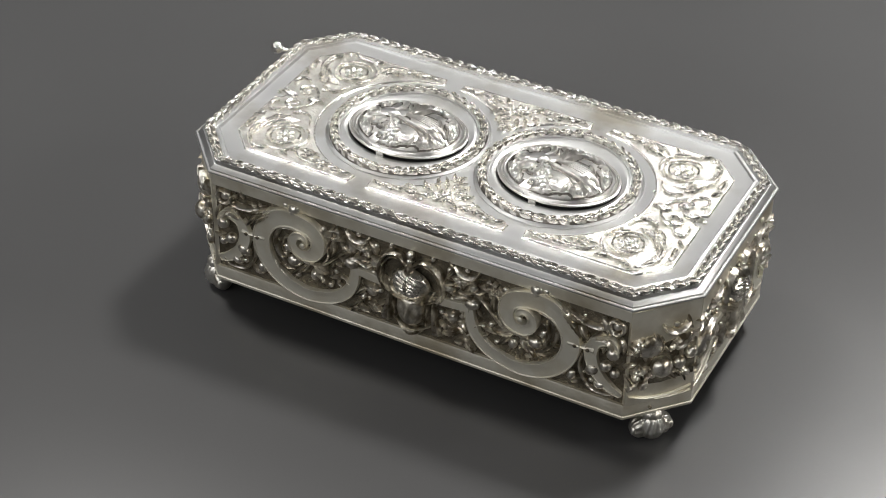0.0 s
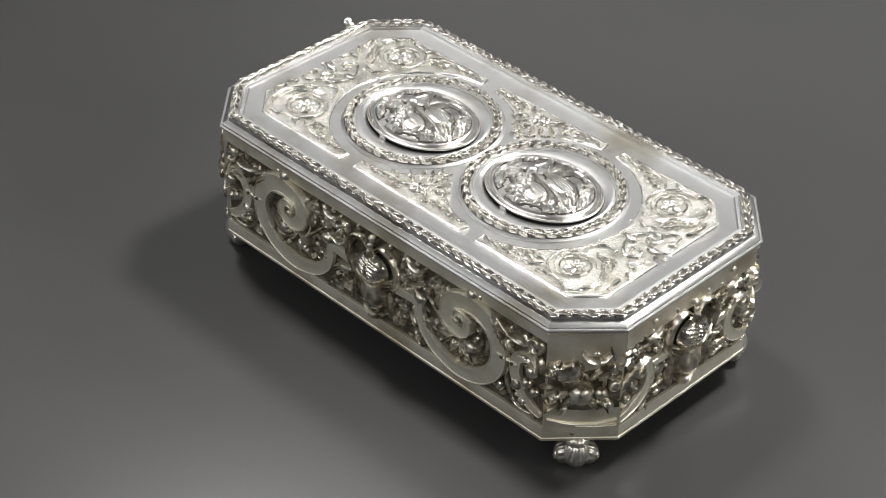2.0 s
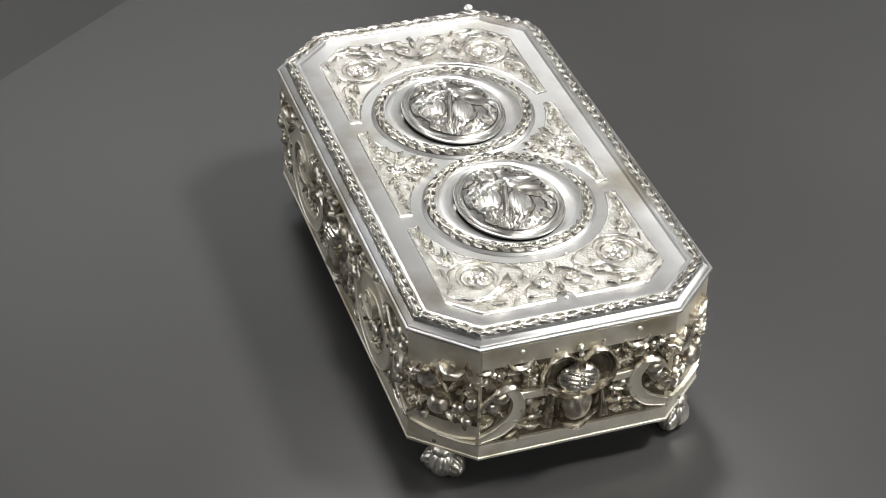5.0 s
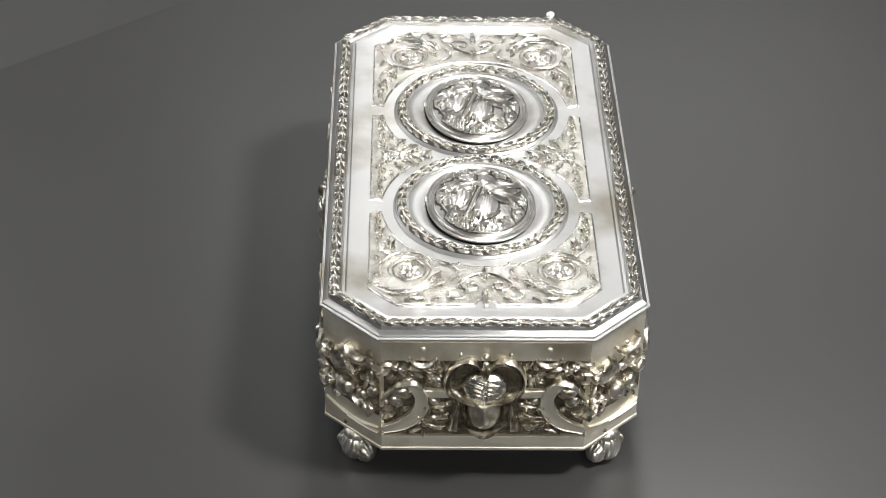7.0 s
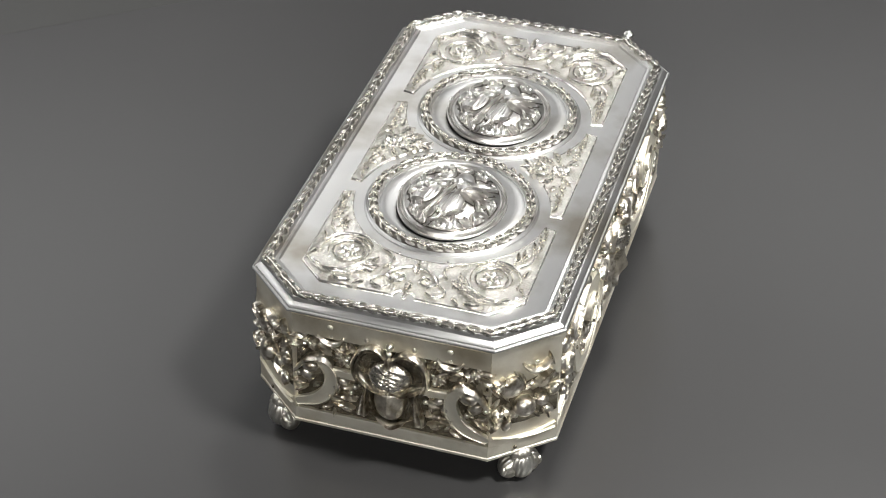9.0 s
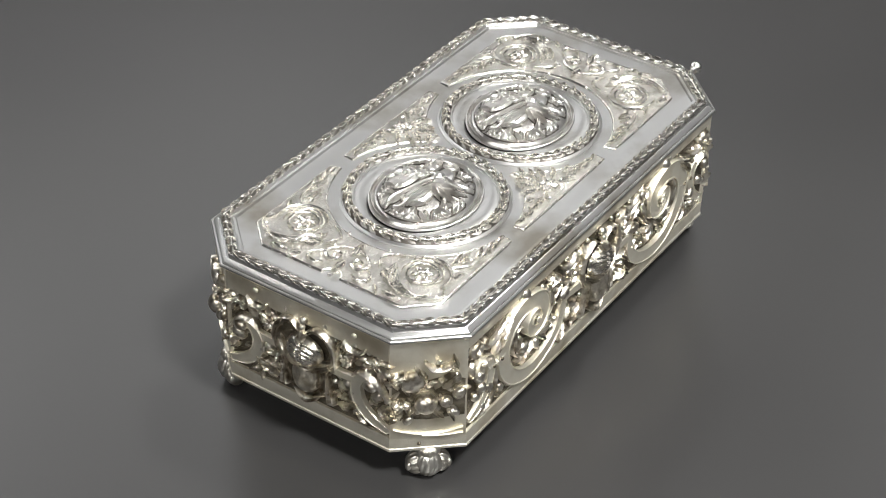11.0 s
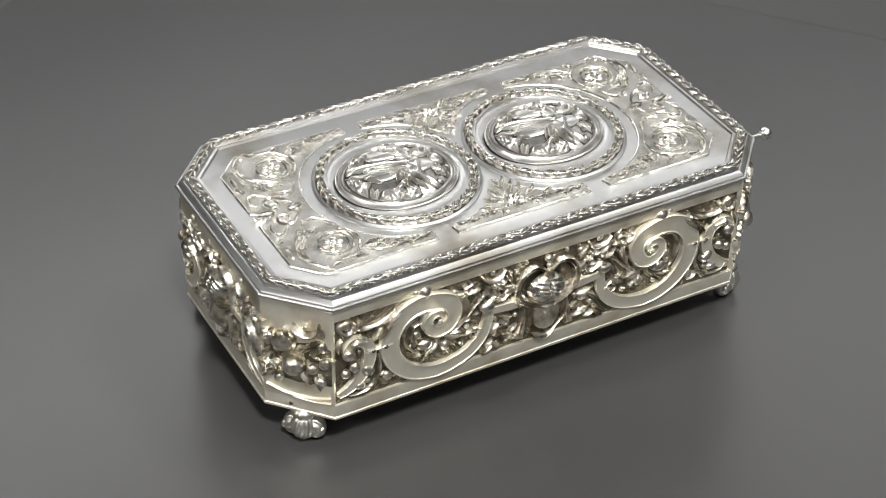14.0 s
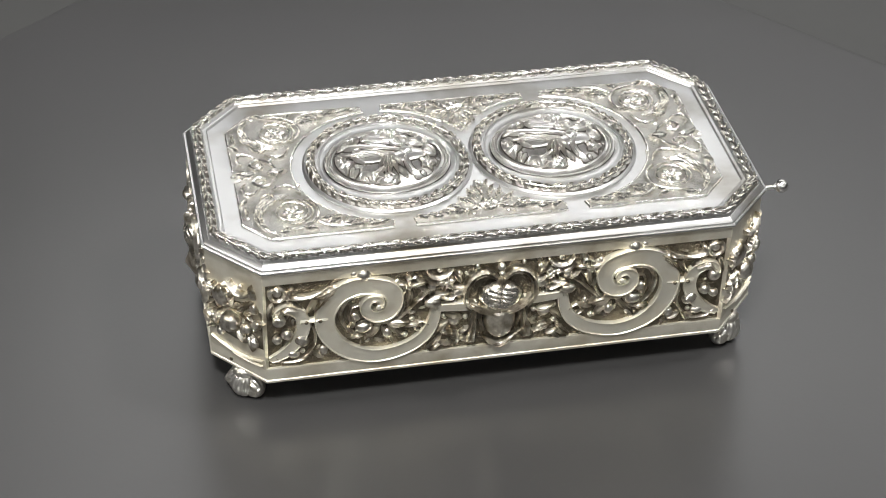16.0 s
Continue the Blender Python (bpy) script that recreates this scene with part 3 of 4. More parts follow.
HALF_END = [
    ("flower", FLOWER, 0.0280, 0.0480, 20), ("leaf", LEAVES[0], 0.0255, 0.0480, 170), ("leaf", LEAVES[1], 0.0300, 0.0495, 20), ("leaf", LEAVES[2], 0.0290, 0.0460, -60), ("leaf", LONG[0], 0.0230, 0.0495, 185), ("leaf", LEAVES[0], 0.0305, 0.0470, -25),
    ("bud", BUDS, 0.0190, 0.0465, 150), ("leaf", LEAVES[0], 0.0200, 0.0445, 20), ("leaf", LEAVES[1], 0.0165, 0.0470, 100), ("berry", BERRY, 0.0148, 0.0500, 0), ("berry", BERRY, 0.0235, 0.0455, 0), ("leaf", LEAVES[2], 0.0230, 0.0440, -10), ("leaf", LEAVES[1], 0.0210, 0.0480, 60), ("flower", FLOWER, 0.0170, 0.0440, 50),
    ("berry", BERRY, 0.0150, 0.0410, 0), ("bud", BUDS, 0.0150, 0.0335, 20), ("leaf", LEAVES[0], 0.0125, 0.0325, -20), ("leaf", LEAVES[1], 0.0175, 0.0320, -60), ("leaf", LONG[1], 0.0120, 0.0265, 25), ("leaf", LEAVES[0], 0.0170, 0.0255, 10), ("leaf", LONG[0], 0.0125, 0.0232, 0),
    ("leaf", LEAVES[2], 0.0200, 0.0265, -50), ("bud", BUDS, 0.0140, 0.0225, 10), ("berry", BERRY, 0.0195, 0.0232, 0), ("leaf", LEAVES[1], 0.0205, 0.0222, -10), ("bud", BUDS, 0.0200, 0.0300, 120), ("berry", BERRY, 0.0140, 0.0295, 0),
    ("bud", BIGBUD, 0.0275, 0.0330, 40), ("leaf", LEAVES[0], 0.0285, 0.0310, 80), ("leaf", LEAVES[1], 0.0300, 0.0300, 20), ("berry", BERRY, 0.0325, 0.0335, 0), ("leaf", LEAVES[2], 0.0290, 0.0290, -30), ("leaf", LEAVES[0], 0.0265, 0.0350, 120), ("berry", BERRY, 0.0262, 0.0300, 0), ("leaf", LEAVES[1], 0.0315, 0.0270, 70),
    ("cup", CUP, 0.0205, 0.0518, 0), ("leaf", LEAVES[2], 0.0122, 0.0465, 60), ("berry", BERRY, 0.0300, 0.0510, 0), ("berry", BERRY, 0.0255, 0.0512, 0), ("leaf", LEAVES[0], 0.0320, 0.0430, 100),
]


def end_frieze(k):
    g = ground_sheet(k)
    for i, side in enumerate((1, -1)):
        put("scroll", END_C[i], g, None, "pale matt gilt C-scroll")
        put("scroll_knop", END_KNOP[i], g)
        put("strap", END_STRAP[i], g)
        for name, mesh, u, v, turn in HALF_END:
            place(name, mesh, g, u, v, turn, side, 0.0002, 1.05)
    mask_parts(g)
    fine_foliage(g, 0.033, 60, end_line, 0.0505)


MELON = ball(0.0046, 0.6, 60, 14, 14, 0.04).mesh("melon", RELIEF)
LINES = [stroke(p, [0.0004, 0.0008, 0.0004], [0.0009], ROUND, 20).mesh("chased_line", SCROLL) for p in (
    [(-0.0118, 0.0228), (-0.004, 0.0205), (0.004, 0.0203), (0.0118, 0.0222)], [(-0.002, 0.0196), (0.005, 0.0192), (0.0118, 0.0198)])]


def corner_frieze(k):
    g = ground_sheet(k)
    put("fruit", FRUIT, g, at(-0.0010, 0.0345, 0, 0.0014, 0.86, 0.86, 0.86))
    put("fruit", SMALL_FRUIT, g, at(0.0058, 0.0346, 0, 0.0012, 0.75, 0.75, 0.75))
    put("bud", BIGBUD, g, at(0.0090, 0.0362, 50, 0.0006, 0.9, 0.9, 0.9))
    put("melon", MELON, g, at(-0.0050, 0.0435, 40, 0.0002, 1.1, 0.95, 1))
    # mid-dark sheet that paints in the shadows between the corner fruit and leaves
    patch = prism([(-0.0122, 0.0275), (0.0, 0.0262), (0.0122, 0.0275), (0.0122, 0.0430), (0.0065, 0.0450), (0.0, 0.0432), (-0.0065, 0.0458), (-0.0122, 0.0442)], -0.0002, 0.0002)
    put("tarnished_patch", patch.mesh("tarnished_patch", SHADE_PATCH), g)
    for line in LINES:
        put("chased_line", line, g)
    for name, mesh, u, v, turn in (
        ("leaf", LONG[0], -0.0010, 0.0405, 95), ("leaf", LONG[1], 0.0020, 0.0400, 60), ("leaf", LEAVES[0], 0.0045, 0.0400, 30), ("leaf", LEAVES[1], 0.0072, 0.0405, 80),
        ("leaf", LEAVES[2], -0.0040, 0.0330, -130), ("leaf", LEAVES[0], 0.0010, 0.0320, -60), ("leaf", LEAVES[1], 0.0060, 0.0310, -50), ("flower", FLOWER, -0.0092, 0.0330, 15),
        ("flower", FLOWER, -0.0095, 0.0450, 0), ("leaf", LEAVES[0], -0.0100, 0.0405, 110), ("leaf", LEAVES[2], -0.0085, 0.0300, -140), ("bud", BUDS, -0.0060, 0.0285, -120), ("berry", BERRY, 0.0030, 0.0310, 0),
        ("berry", BERRY, -0.0035, 0.0300, 0), ("bud", BUDS, 0.0070, 0.0300, -30), ("cup", CUP, 0.0035, 0.0505, 0), ("leaf", LEAVES[1], 0.0098, 0.0480, 120), ("bud", BUDS, 0.0095, 0.0425, 100), ("leaf", LEAVES[0], -0.0115, 0.0275, 100),
    ):
        put(name, mesh, g, at(u, v, turn, 0.0002, 1.15, 1.15, 1.15))
    for i in range(16):
        u, v = random.uniform(-0.0110, 0.0110), random.uniform(0.0285, 0.0440)
        size = random.uniform(0.6, 0.9)
        put("leaf", random.choice(LEAVES), g, at(u, v, random.uniform(0, 360), 0.0001, size, size, size))
    put("pin", PIN, casket, FACES[k] @ at(-0.003, 0.0158, 0, 0.0016))


for k in range(8):
    if k in (2, 6):
        long_frieze(k)
    elif k in (0, 4):
        end_frieze(k)
    else:
        corner_frieze(k)

# screws in the plain band of the ends
SCREW = Shape().add(ball(0.0011, 0.6, 12, 7)).mesh("screw", BAND)
for k in (0, 4):
    for u in (-0.0205, 0.0205):
        put("screw", SCREW, casket, FACES[k] @ at(u, 0.0570, 0, 0.0019))

# ---- feet ----
foot = Shape().add(ball(0.0056, 1.0, 84, 16, 14, 0.05, 0.2), Matrix.Translation((0.0010, 0, 0.0057)))
for side in (1, -1):
    foot.add(ball(0.0043, 1.05, 66, 14, 11, 0.06), Matrix.Translation((-0.0004, side * 0.0048, 0.0048)) @ Matrix.Rotation(radians(72 * side), 4, "X"))
    foot.add(ball(0.0019, 0.7, 18, 10), Matrix.Translation((0.0012, side * 0.0082, 0.0046)) @ Matrix.Rotation(radians(80), 4, "X"))
foot.add(ball(0.0052, 0.5, 36, 8, 12, 0.06), Matrix.Translation((0, 0, 0.0112)))
FOOT = foot.mesh("foot", FOOTSIL, 60)
for sx in (1, -1):
    for sy in (1, -1):
        put("foot", FOOT, casket, Matrix.Translation((sx * 0.0890, sy * 0.0425, 0)) @ Matrix.Rotation(math.atan2(sy, sx), 4, "Z") @ Matrix.Diagonal((0.84, 0.84, 1, 1)), "cast acanthus ball foot")

# ---- lid ----
PZ = 0.0634
lid = put("lid", loft(LID, [(0.004, 0.0604), (0.0002, 0.0605), (0, 0.0607), (0, 0.0613), (0.0003, 0.0616), (0.0006, 0.0616), (0.0007, 0.0613), (0.0010, 0.0613), (0.0011, 0.0619), (0.0016, 0.0624), (0.0027, 0.0631), (0.0029, 0.0627), (0.0032, 0.0628), (0.0034, 0.0636),
                            (0.0034, 0.0645), (0.0048, 0.0651), (0.0062, 0.0646), (0.0070, 0.0636), (0.0074, 0.0641), (0.0083, 0.0642), (0.0088, 0.0635), (0.0092, PZ)]).mesh("lid", PLATE, 24), casket)
# ring under the rim leaves whose colour darkens the gaps between them
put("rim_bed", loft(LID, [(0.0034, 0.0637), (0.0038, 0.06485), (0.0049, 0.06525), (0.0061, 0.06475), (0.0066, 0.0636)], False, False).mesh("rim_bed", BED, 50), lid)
unit = Shape()
unit.add(leaf(0.0048, 0.0013, 0.0012, 0.25, 0, 0.0, 9), at(-0.0022, -0.0001, -32))
unit.add(leaf(0.0044, 0.0012, 0.0011, -0.25, 0, 0.0, 9), at(-0.0024, 0.0002, 34))
unit.add(stroke([(-0.0025, 0), (0, 0.0002), (0.0025, 0)], [0.0007], [0.0008], ROUND, 6))
unit.add(ball(0.0005, 1, 8, 5), at(0.0006, 0.0014, 0, 0.0004)).add(ball(0.0005, 1, 8, 5), at(-0.0010, -0.0013, 0, 0.0004))
RIM_LEAF = unit.mesh("rim_leaf", LIDREL, 60)
wreath = Shape()
wreath.add(leaf(0.0046, 0.0014, 0.0012, 0.25, 0, 0.0, 9), at(-0.0016, -0.0002, -34))
wreath.add(leaf(0.0046, 0.0014, 0.0012, -0.25, 0, 0.0, 9), at(-0.0022, 0.0002, 34))
wreath.add(stroke([(-0.0026, 0), (0, 0.0002), (0.0026, 0)], [0.0007], [0.0008], ROUND, 6))
wreath.add(ball(0.00055, 1, 8, 5), at(0.0004, 0.0013, 0, 0.0005)).add(ball(0.0005, 1, 8, 5), at(-0.0012, -0.0014, 0, 0.0005))
WREATH_LEAF = wreath.mesh("wreath_leaf", LIDREL, 60)
mid = octagon(*LID, 0.0048)
for k in range(8):
    a, b = Vector((*mid[k], 0)), Vector((*mid[(k + 1) % 8], 0))
    count = max(4, round((b - a).length / 0.0047))
    turn = math.degrees(math.atan2(b.y - a.y, b.x - a.x))
    for i in range(count):
        p = a.lerp(b, (i + 0.5) / count)
        flip = random.choice((1, -1))
        put("rim_leaf", RIM_LEAF, lid, at(p.x, p.y, turn + random.uniform(-10, 10), 0.0647, random.uniform(0.9, 1.1), flip * random.uniform(0.85, 1.05), random.uniform(0.7, 0.85)))

# chased panels, proud of the plate
CX, CR = 0.0305, 0.0348


def arc(cx, r, a0, a1, n):
    return [(cx + r * math.cos(radians(a)), r * math.sin(radians(a))) for a in np.linspace(a0, a1, n)]


def panel(poly, name):
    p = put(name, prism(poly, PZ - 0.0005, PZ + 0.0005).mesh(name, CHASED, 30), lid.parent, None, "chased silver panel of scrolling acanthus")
    pts = []
    for i in range(len(poly)):
        a, b = np.array(poly[i]), np.array(poly[(i + 1) % len(poly)])
        m = max(1, int(np.linalg.norm(b - a) / 0.003))
        pts += [a + (b - a) * j / m for j in range(m)]
    border = Shape()
    pts = np.array(pts)
    c = pts.mean(0)
    d = np.roll(pts, -1, 0) - np.roll(pts, 1, 0)
    d /= np.linalg.norm(d, axis=1)[:, None]
    nor = np.stack([-d[:, 1], d[:, 0]], 1)
    border.grid([[(*(q + nn * s * 0.0004), PZ + 0.0004 + h * 0.0002) for s, h in ((-1.2, -1.9), (-0.4, 0.4), (0, 0.9), (0.5, 1), (1, 0))] for q, nn in zip(pts, nor)], close_u=True)
    put("border", border.mesh("border", LIDREL), p)
    return p


gap = math.degrees(math.acos(0.0035 / CR))
end_poly = [(0.0348, -0.0385), (0.077, -0.0385), (0.086, -0.0290)] + [(0.0862 - 0.0038 * math.cos(a), 0.0038 * math.sin(a)) for a in np.linspace(-1.5, 1.5, 11)] + [(0.086, 0.0290), (0.077, 0.0385), (0.0348, 0.0385)] + arc(CX, CR, gap, -gap, 40)
meet = math.degrees(math.acos(-CX / CR))
a95 = math.degrees(math.acos(-0.0035 / CR))
side_poly = [(0.0267, 0.0385), (-0.0267, 0.0385)] + arc(-CX, CR, 180 - a95, 180 - meet, 14) + arc(CX, CR, meet, a95, 14)[1:]

TOP = PZ + 0.0005
ring = stroke([(0.0054 * math.cos(a), 0.0054 * math.sin(a)) for a in np.linspace(0, 2 * math.pi, 25)], [0.0011], [0.0012], ROUND, 36, True)
for k in range(6):
    ring.add(ball(0.0013, 0.75, 12, 7), at(0.0026 * math.cos(k * math.pi / 3), 0.0026 * math.sin(k * math.pi / 3), 60 * k, 0.0002, 1.15, 0.9, 1))
ring.add(stroke([(0.0071 * math.cos(a), 0.0071 * math.sin(a)) for a in np.linspace(0.6, 5.2, 17)], [0.0004, 0.0011, 0.0012, 0.0008, 0.0004], [0.0011], GROOVED, 30))
ring.add(ball(0.0012, 0.9, 9, 6), at(0, 0, 0, 0.0006))
ROSETTE = ring.mesh("rosette", LIDREL)
LL = [leaf(0.0074, 0.0027, 0.0018, b, lo, 0.2, 18).mesh("leaf", LIDREL) for b, lo in ((0.3, 3), (-0.3, 3), (0.0, 0))]
LS = [leaf(0.0048, 0.0022, 0.0016, b, 0, 0.2, 10).mesh("leaf", LIDREL) for b in (0.3, -0.3)]
LBERRY = ball(0.0008, 0.9, 8, 6).mesh("berry", LIDREL)
RC = (0.0682, 0.0250)


def sweep(r0, r1, a0, a1, n=9):
    """A spiral arc round the rosette's centre."""
    return [(RC[0] + (r0 + (r1 - r0) * k) * math.cos(radians(a0 + (a1 - a0) * k)), RC[1] + (r0 + (r1 - r0) * k) * math.sin(radians(a0 + (a1 - a0) * k))) for k in np.linspace(0, 1, n)]


acanthus = []
for j in range(4):
    acanthus.append(stroke(sweep(0.0088 + 0.0006 * j, 0.0094 + 0.0017 * j, -78 - 4 * j, -8 + 26 * j), [0.0006, 0.0016, 0.0022, 0.0017, 0.0005], [0.0008, 0.0015, 0.0019, 0.0014, 0.0008], GROOVED, 26))
acanthus.append(stroke(sweep(0.0100, 0.0084, 70, 235, 10), [0.0006, 0.0016, 0.0018, 0.0014, 0.0006], [0.0013], GROOVED, 36))
acanthus += [
    stroke([(0.0700, 0.0005), (0.0720, 0.0050), (0.0762, 0.0085), (0.0795, 0.0060), (0.0780, 0.0028), (0.0752, 0.0036), (0.0757, 0.0060)], [0.0010, 0.0014, 0.0018, 0.0018, 0.0015, 0.0012, 0.0008], [0.0014], ROUND, 44),
    stroke([(0.0770, 0.0085), (0.0800, 0.0120), (0.0830, 0.0120), (0.0840, 0.0085), (0.0825, 0.0060)], [0.0008, 0.0016, 0.0018, 0.0014, 0.0006], [0.0013], GROOVED, 30),
    stroke([(0.0640, 0.0150), (0.0660, 0.0110), (0.0690, 0.0090), (0.0735, 0.0110)], [0.0006, 0.0014, 0.0018, 0.0008], [0.0013], GROOVED, 24),
    stroke([(0.0600, 0.0320), (0.0560, 0.0352), (0.0500, 0.0360), (0.0430, 0.0356), (0.0360, 0.0362)], [0.0014, 0.0016, 0.0013, 0.0011, 0.0006], [0.0011], GROOVED, 30),
]
ACANTHUS = [s.mesh("scroll", LIDREL) for s in acanthus]
ACANTHUS_M = [Shape().add(s, Matrix.Diagonal((1, -1, 1, 1))).mesh("scroll", LIDREL) for s in acanthus]
END_SMALL = [
    (LL[0], 0.0745, 0.0130, 35), (LL[1], 0.0735, 0.0125, 80), (LS[1], 0.0825, 0.0150, 60), (LL[0], 0.0655, 0.0125, 150), (LL[1], 0.0675, 0.0095, 190), (LL[2], 0.0695, 0.0055, 140),
    (LS[0], 0.0668, 0.0025, 110), (LL[0], 0.0590, 0.0300, 165), (LL[1], 0.0570, 0.0335, 210), (LL[0], 0.0515, 0.0345, 175), (LL[1], 0.0500, 0.0362, 190), (LS[0], 0.0450, 0.0350, 170), (LS[1], 0.0435, 0.0362, 190), (LS[0], 0.0400, 0.0355, 170),
    (LS[0], 0.0575, 0.0235, 200), (LS[1], 0.0605, 0.0170, 175), (LS[0], 0.0700, 0.0358, 5), (LS[1], 0.0650, 0.0348, 175), (LS[0], 0.0775, 0.0340, -60), (LL[2], 0.0838, 0.0195, 85),
]


def end_panel(sign):
    p = panel([(sign * x, y) for x, y in (end_poly if sign > 0 else end_poly[::-1])], "chased_panel")
    for sy in (1, -1):
        put("rosette", ROSETTE, p, at(sign * RC[0], sy * RC[1], 0, TOP))
        meshes = ACANTHUS if sign * sy > 0 else ACANTHUS_M
        for s in meshes:
            put("scroll", s, p, at(0, 0, 0 if sign > 0 else 180, TOP - 0.0001))
        for m, x, y, turn in END_SMALL:
            reach = [math.hypot(x + d * math.cos(radians(turn)) - CX, y + d * math.sin(radians(turn))) for d in (0.0, 0.004, 0.007)]
            if min(reach) < CR + 0.0004:
                continue
            t = turn if sy > 0 else -turn
            t = t if sign > 0 else 180 - t
            put("leaf", m, p, at(sign * x, sy * y, t, TOP - 0.0001, 1, sign * sy))
        for x, y in ((0.0768, 0.0055), (0.0755, 0.0355), (0.0560, 0.0300), (0.0838, 0.0260), (0.0640, 0.0085), (0.0520, 0.0335), (0.0720, 0.0085)):
            put("berry", LBERRY, p, at(sign * x, sy * y, 0, TOP))
    put("leaf", LL[2], p, at(sign * 0.0780, 0, 0 if sign > 0 else 180, TOP, 1.1, 1.2, 1))
    put("leaf", LL[2], p, at(sign * 0.0740, 0, 180 if sign > 0 else 0, TOP, 1.0, 1.2, 1))


def side_panel(sign):
    p = panel([(x * sign, y * sign) for x, y in side_poly], "chased_panel")
    r = 0 if sign > 0 else 180
    put("flower", flower(0.0042, 6, 0.0011).mesh("flower", LIDREL), p, Matrix.Rotation(radians(r), 4, "Z") @ at(0, 0.0315, 0, TOP - 0.0001))
    for side in (1, -1):
        for m, x, y, turn in ((LL[0], 0.003, 0.0325, 25), (LL[1], 0.004, 0.0305, -20), (LL[0], 0.0075, 0.0340, 0), (LL[1], 0.0085, 0.0350, 10), (LL[0], 0.0125, 0.0345, -5), (LS[1], 0.0165, 0.0358, 15), (LS[0], 0.0185, 0.0345, 0), (LS[1], 0.0215, 0.0358, 0),
                              (LL[0], 0.001, 0.0270, -80), (LL[1], 0.003, 0.0285, -50), (LS[0], 0.0008, 0.0215, -85), (LS[1], 0.0065, 0.0300, -30), (LS[0], 0.0100, 0.0320, -25)):
            put("leaf", m, p, Matrix.Rotation(radians(r), 4, "Z") @ at(side * x, y, turn if side > 0 else 180 - turn, TOP - 0.0001, 1, side))
        for x, y in ((0.0060, 0.0360), (0.0150, 0.0335), (0.0022, 0.0240)):
            put("berry", LBERRY, p, Matrix.Rotation(radians(r), 4, "Z") @ at(side * x, y, 0, TOP))


for sign in (1, -1):
    end_panel(sign)
    side_panel(sign)
    put("rivet", ball(0.0010, 0.7, 12, 7).mesh("rivet", LIDREL), casket, at(sign * 0.0862, 0, 0, PZ + 0.0004))

# ---- the two medallions with their oval lids ----
prof = [(0.0308, -0.0004), (0.0306, 0.0005), (0.0300, 0.0009), (0.0296, 0.0006), (0.0292, 0.0009), (0.0280, 0.0018), (0.0270, 0.0018), (0.0262, 0.0010), (0.0259, 0.0013), (0.0254, 0.0014), (0.0252, 0.0008)]
ELL = (0.0229, 0.0192)


def medallion(cx):
    n = 96
    rows = []
    for r, h in prof:
        rows.append([(cx + r * math.cos(a), r * math.sin(a), PZ + h) for a in np.linspace(0, 2 * math.pi, n, endpoint=False)])
    for k, h in ((0.12, 0.0010), (0.35, 0.0012), (0.7, 0.0009), (1.0, 0.0005)):
        rows.append([(cx + ((1 - k) * 0.0252 + k * ELL[0]) * math.cos(a), ((1 - k) * 0.0252 + k * ELL[1]) * math.sin(a), PZ + h) for a in np.linspace(0, 2 * math.pi, n, endpoint=False)])
    med = put("medallion", Shape().grid(rows, close_v=True).mesh("medallion", PLATE, 30), casket, None, "round moulding with a laurel wreath")
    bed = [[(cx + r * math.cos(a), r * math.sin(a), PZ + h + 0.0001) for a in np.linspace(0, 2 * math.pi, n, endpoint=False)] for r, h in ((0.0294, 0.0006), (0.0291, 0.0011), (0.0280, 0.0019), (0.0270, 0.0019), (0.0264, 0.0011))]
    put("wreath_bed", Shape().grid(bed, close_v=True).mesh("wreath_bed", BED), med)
    # flat sheet at plate level; the dark of the gap is in its colour
    rim = [[(cx + ELL[0] * k * math.cos(a), ELL[1] * k * math.sin(a), PZ + h) for a in np.linspace(0, 2 * math.pi, n, endpoint=False)] for k, h in ((1.0, 0.0005), (0.998, 0.00005), (0.9, 0.00005), (0.02, 0.00005))]
    put("opening", Shape().grid(rim, close_v=True).mesh("opening", GAP_DARK), med, None, "near-black sheet painted for the shaded gap under the oval lid")
    count = 38
    for i in range(count):
        a = 360 * (i + 0.5) / count
        put("wreath_leaf", WREATH_LEAF, med, at(cx + 0.0276 * math.cos(radians(a)), 0.0276 * math.sin(radians(a)), a + 90 + random.uniform(-12, 12), PZ + 0.0017, random.uniform(0.85, 1.05), random.choice((1, -1)) * random.uniform(0.75, 0.95), random.uniform(0.8, 1.1)))
    return med


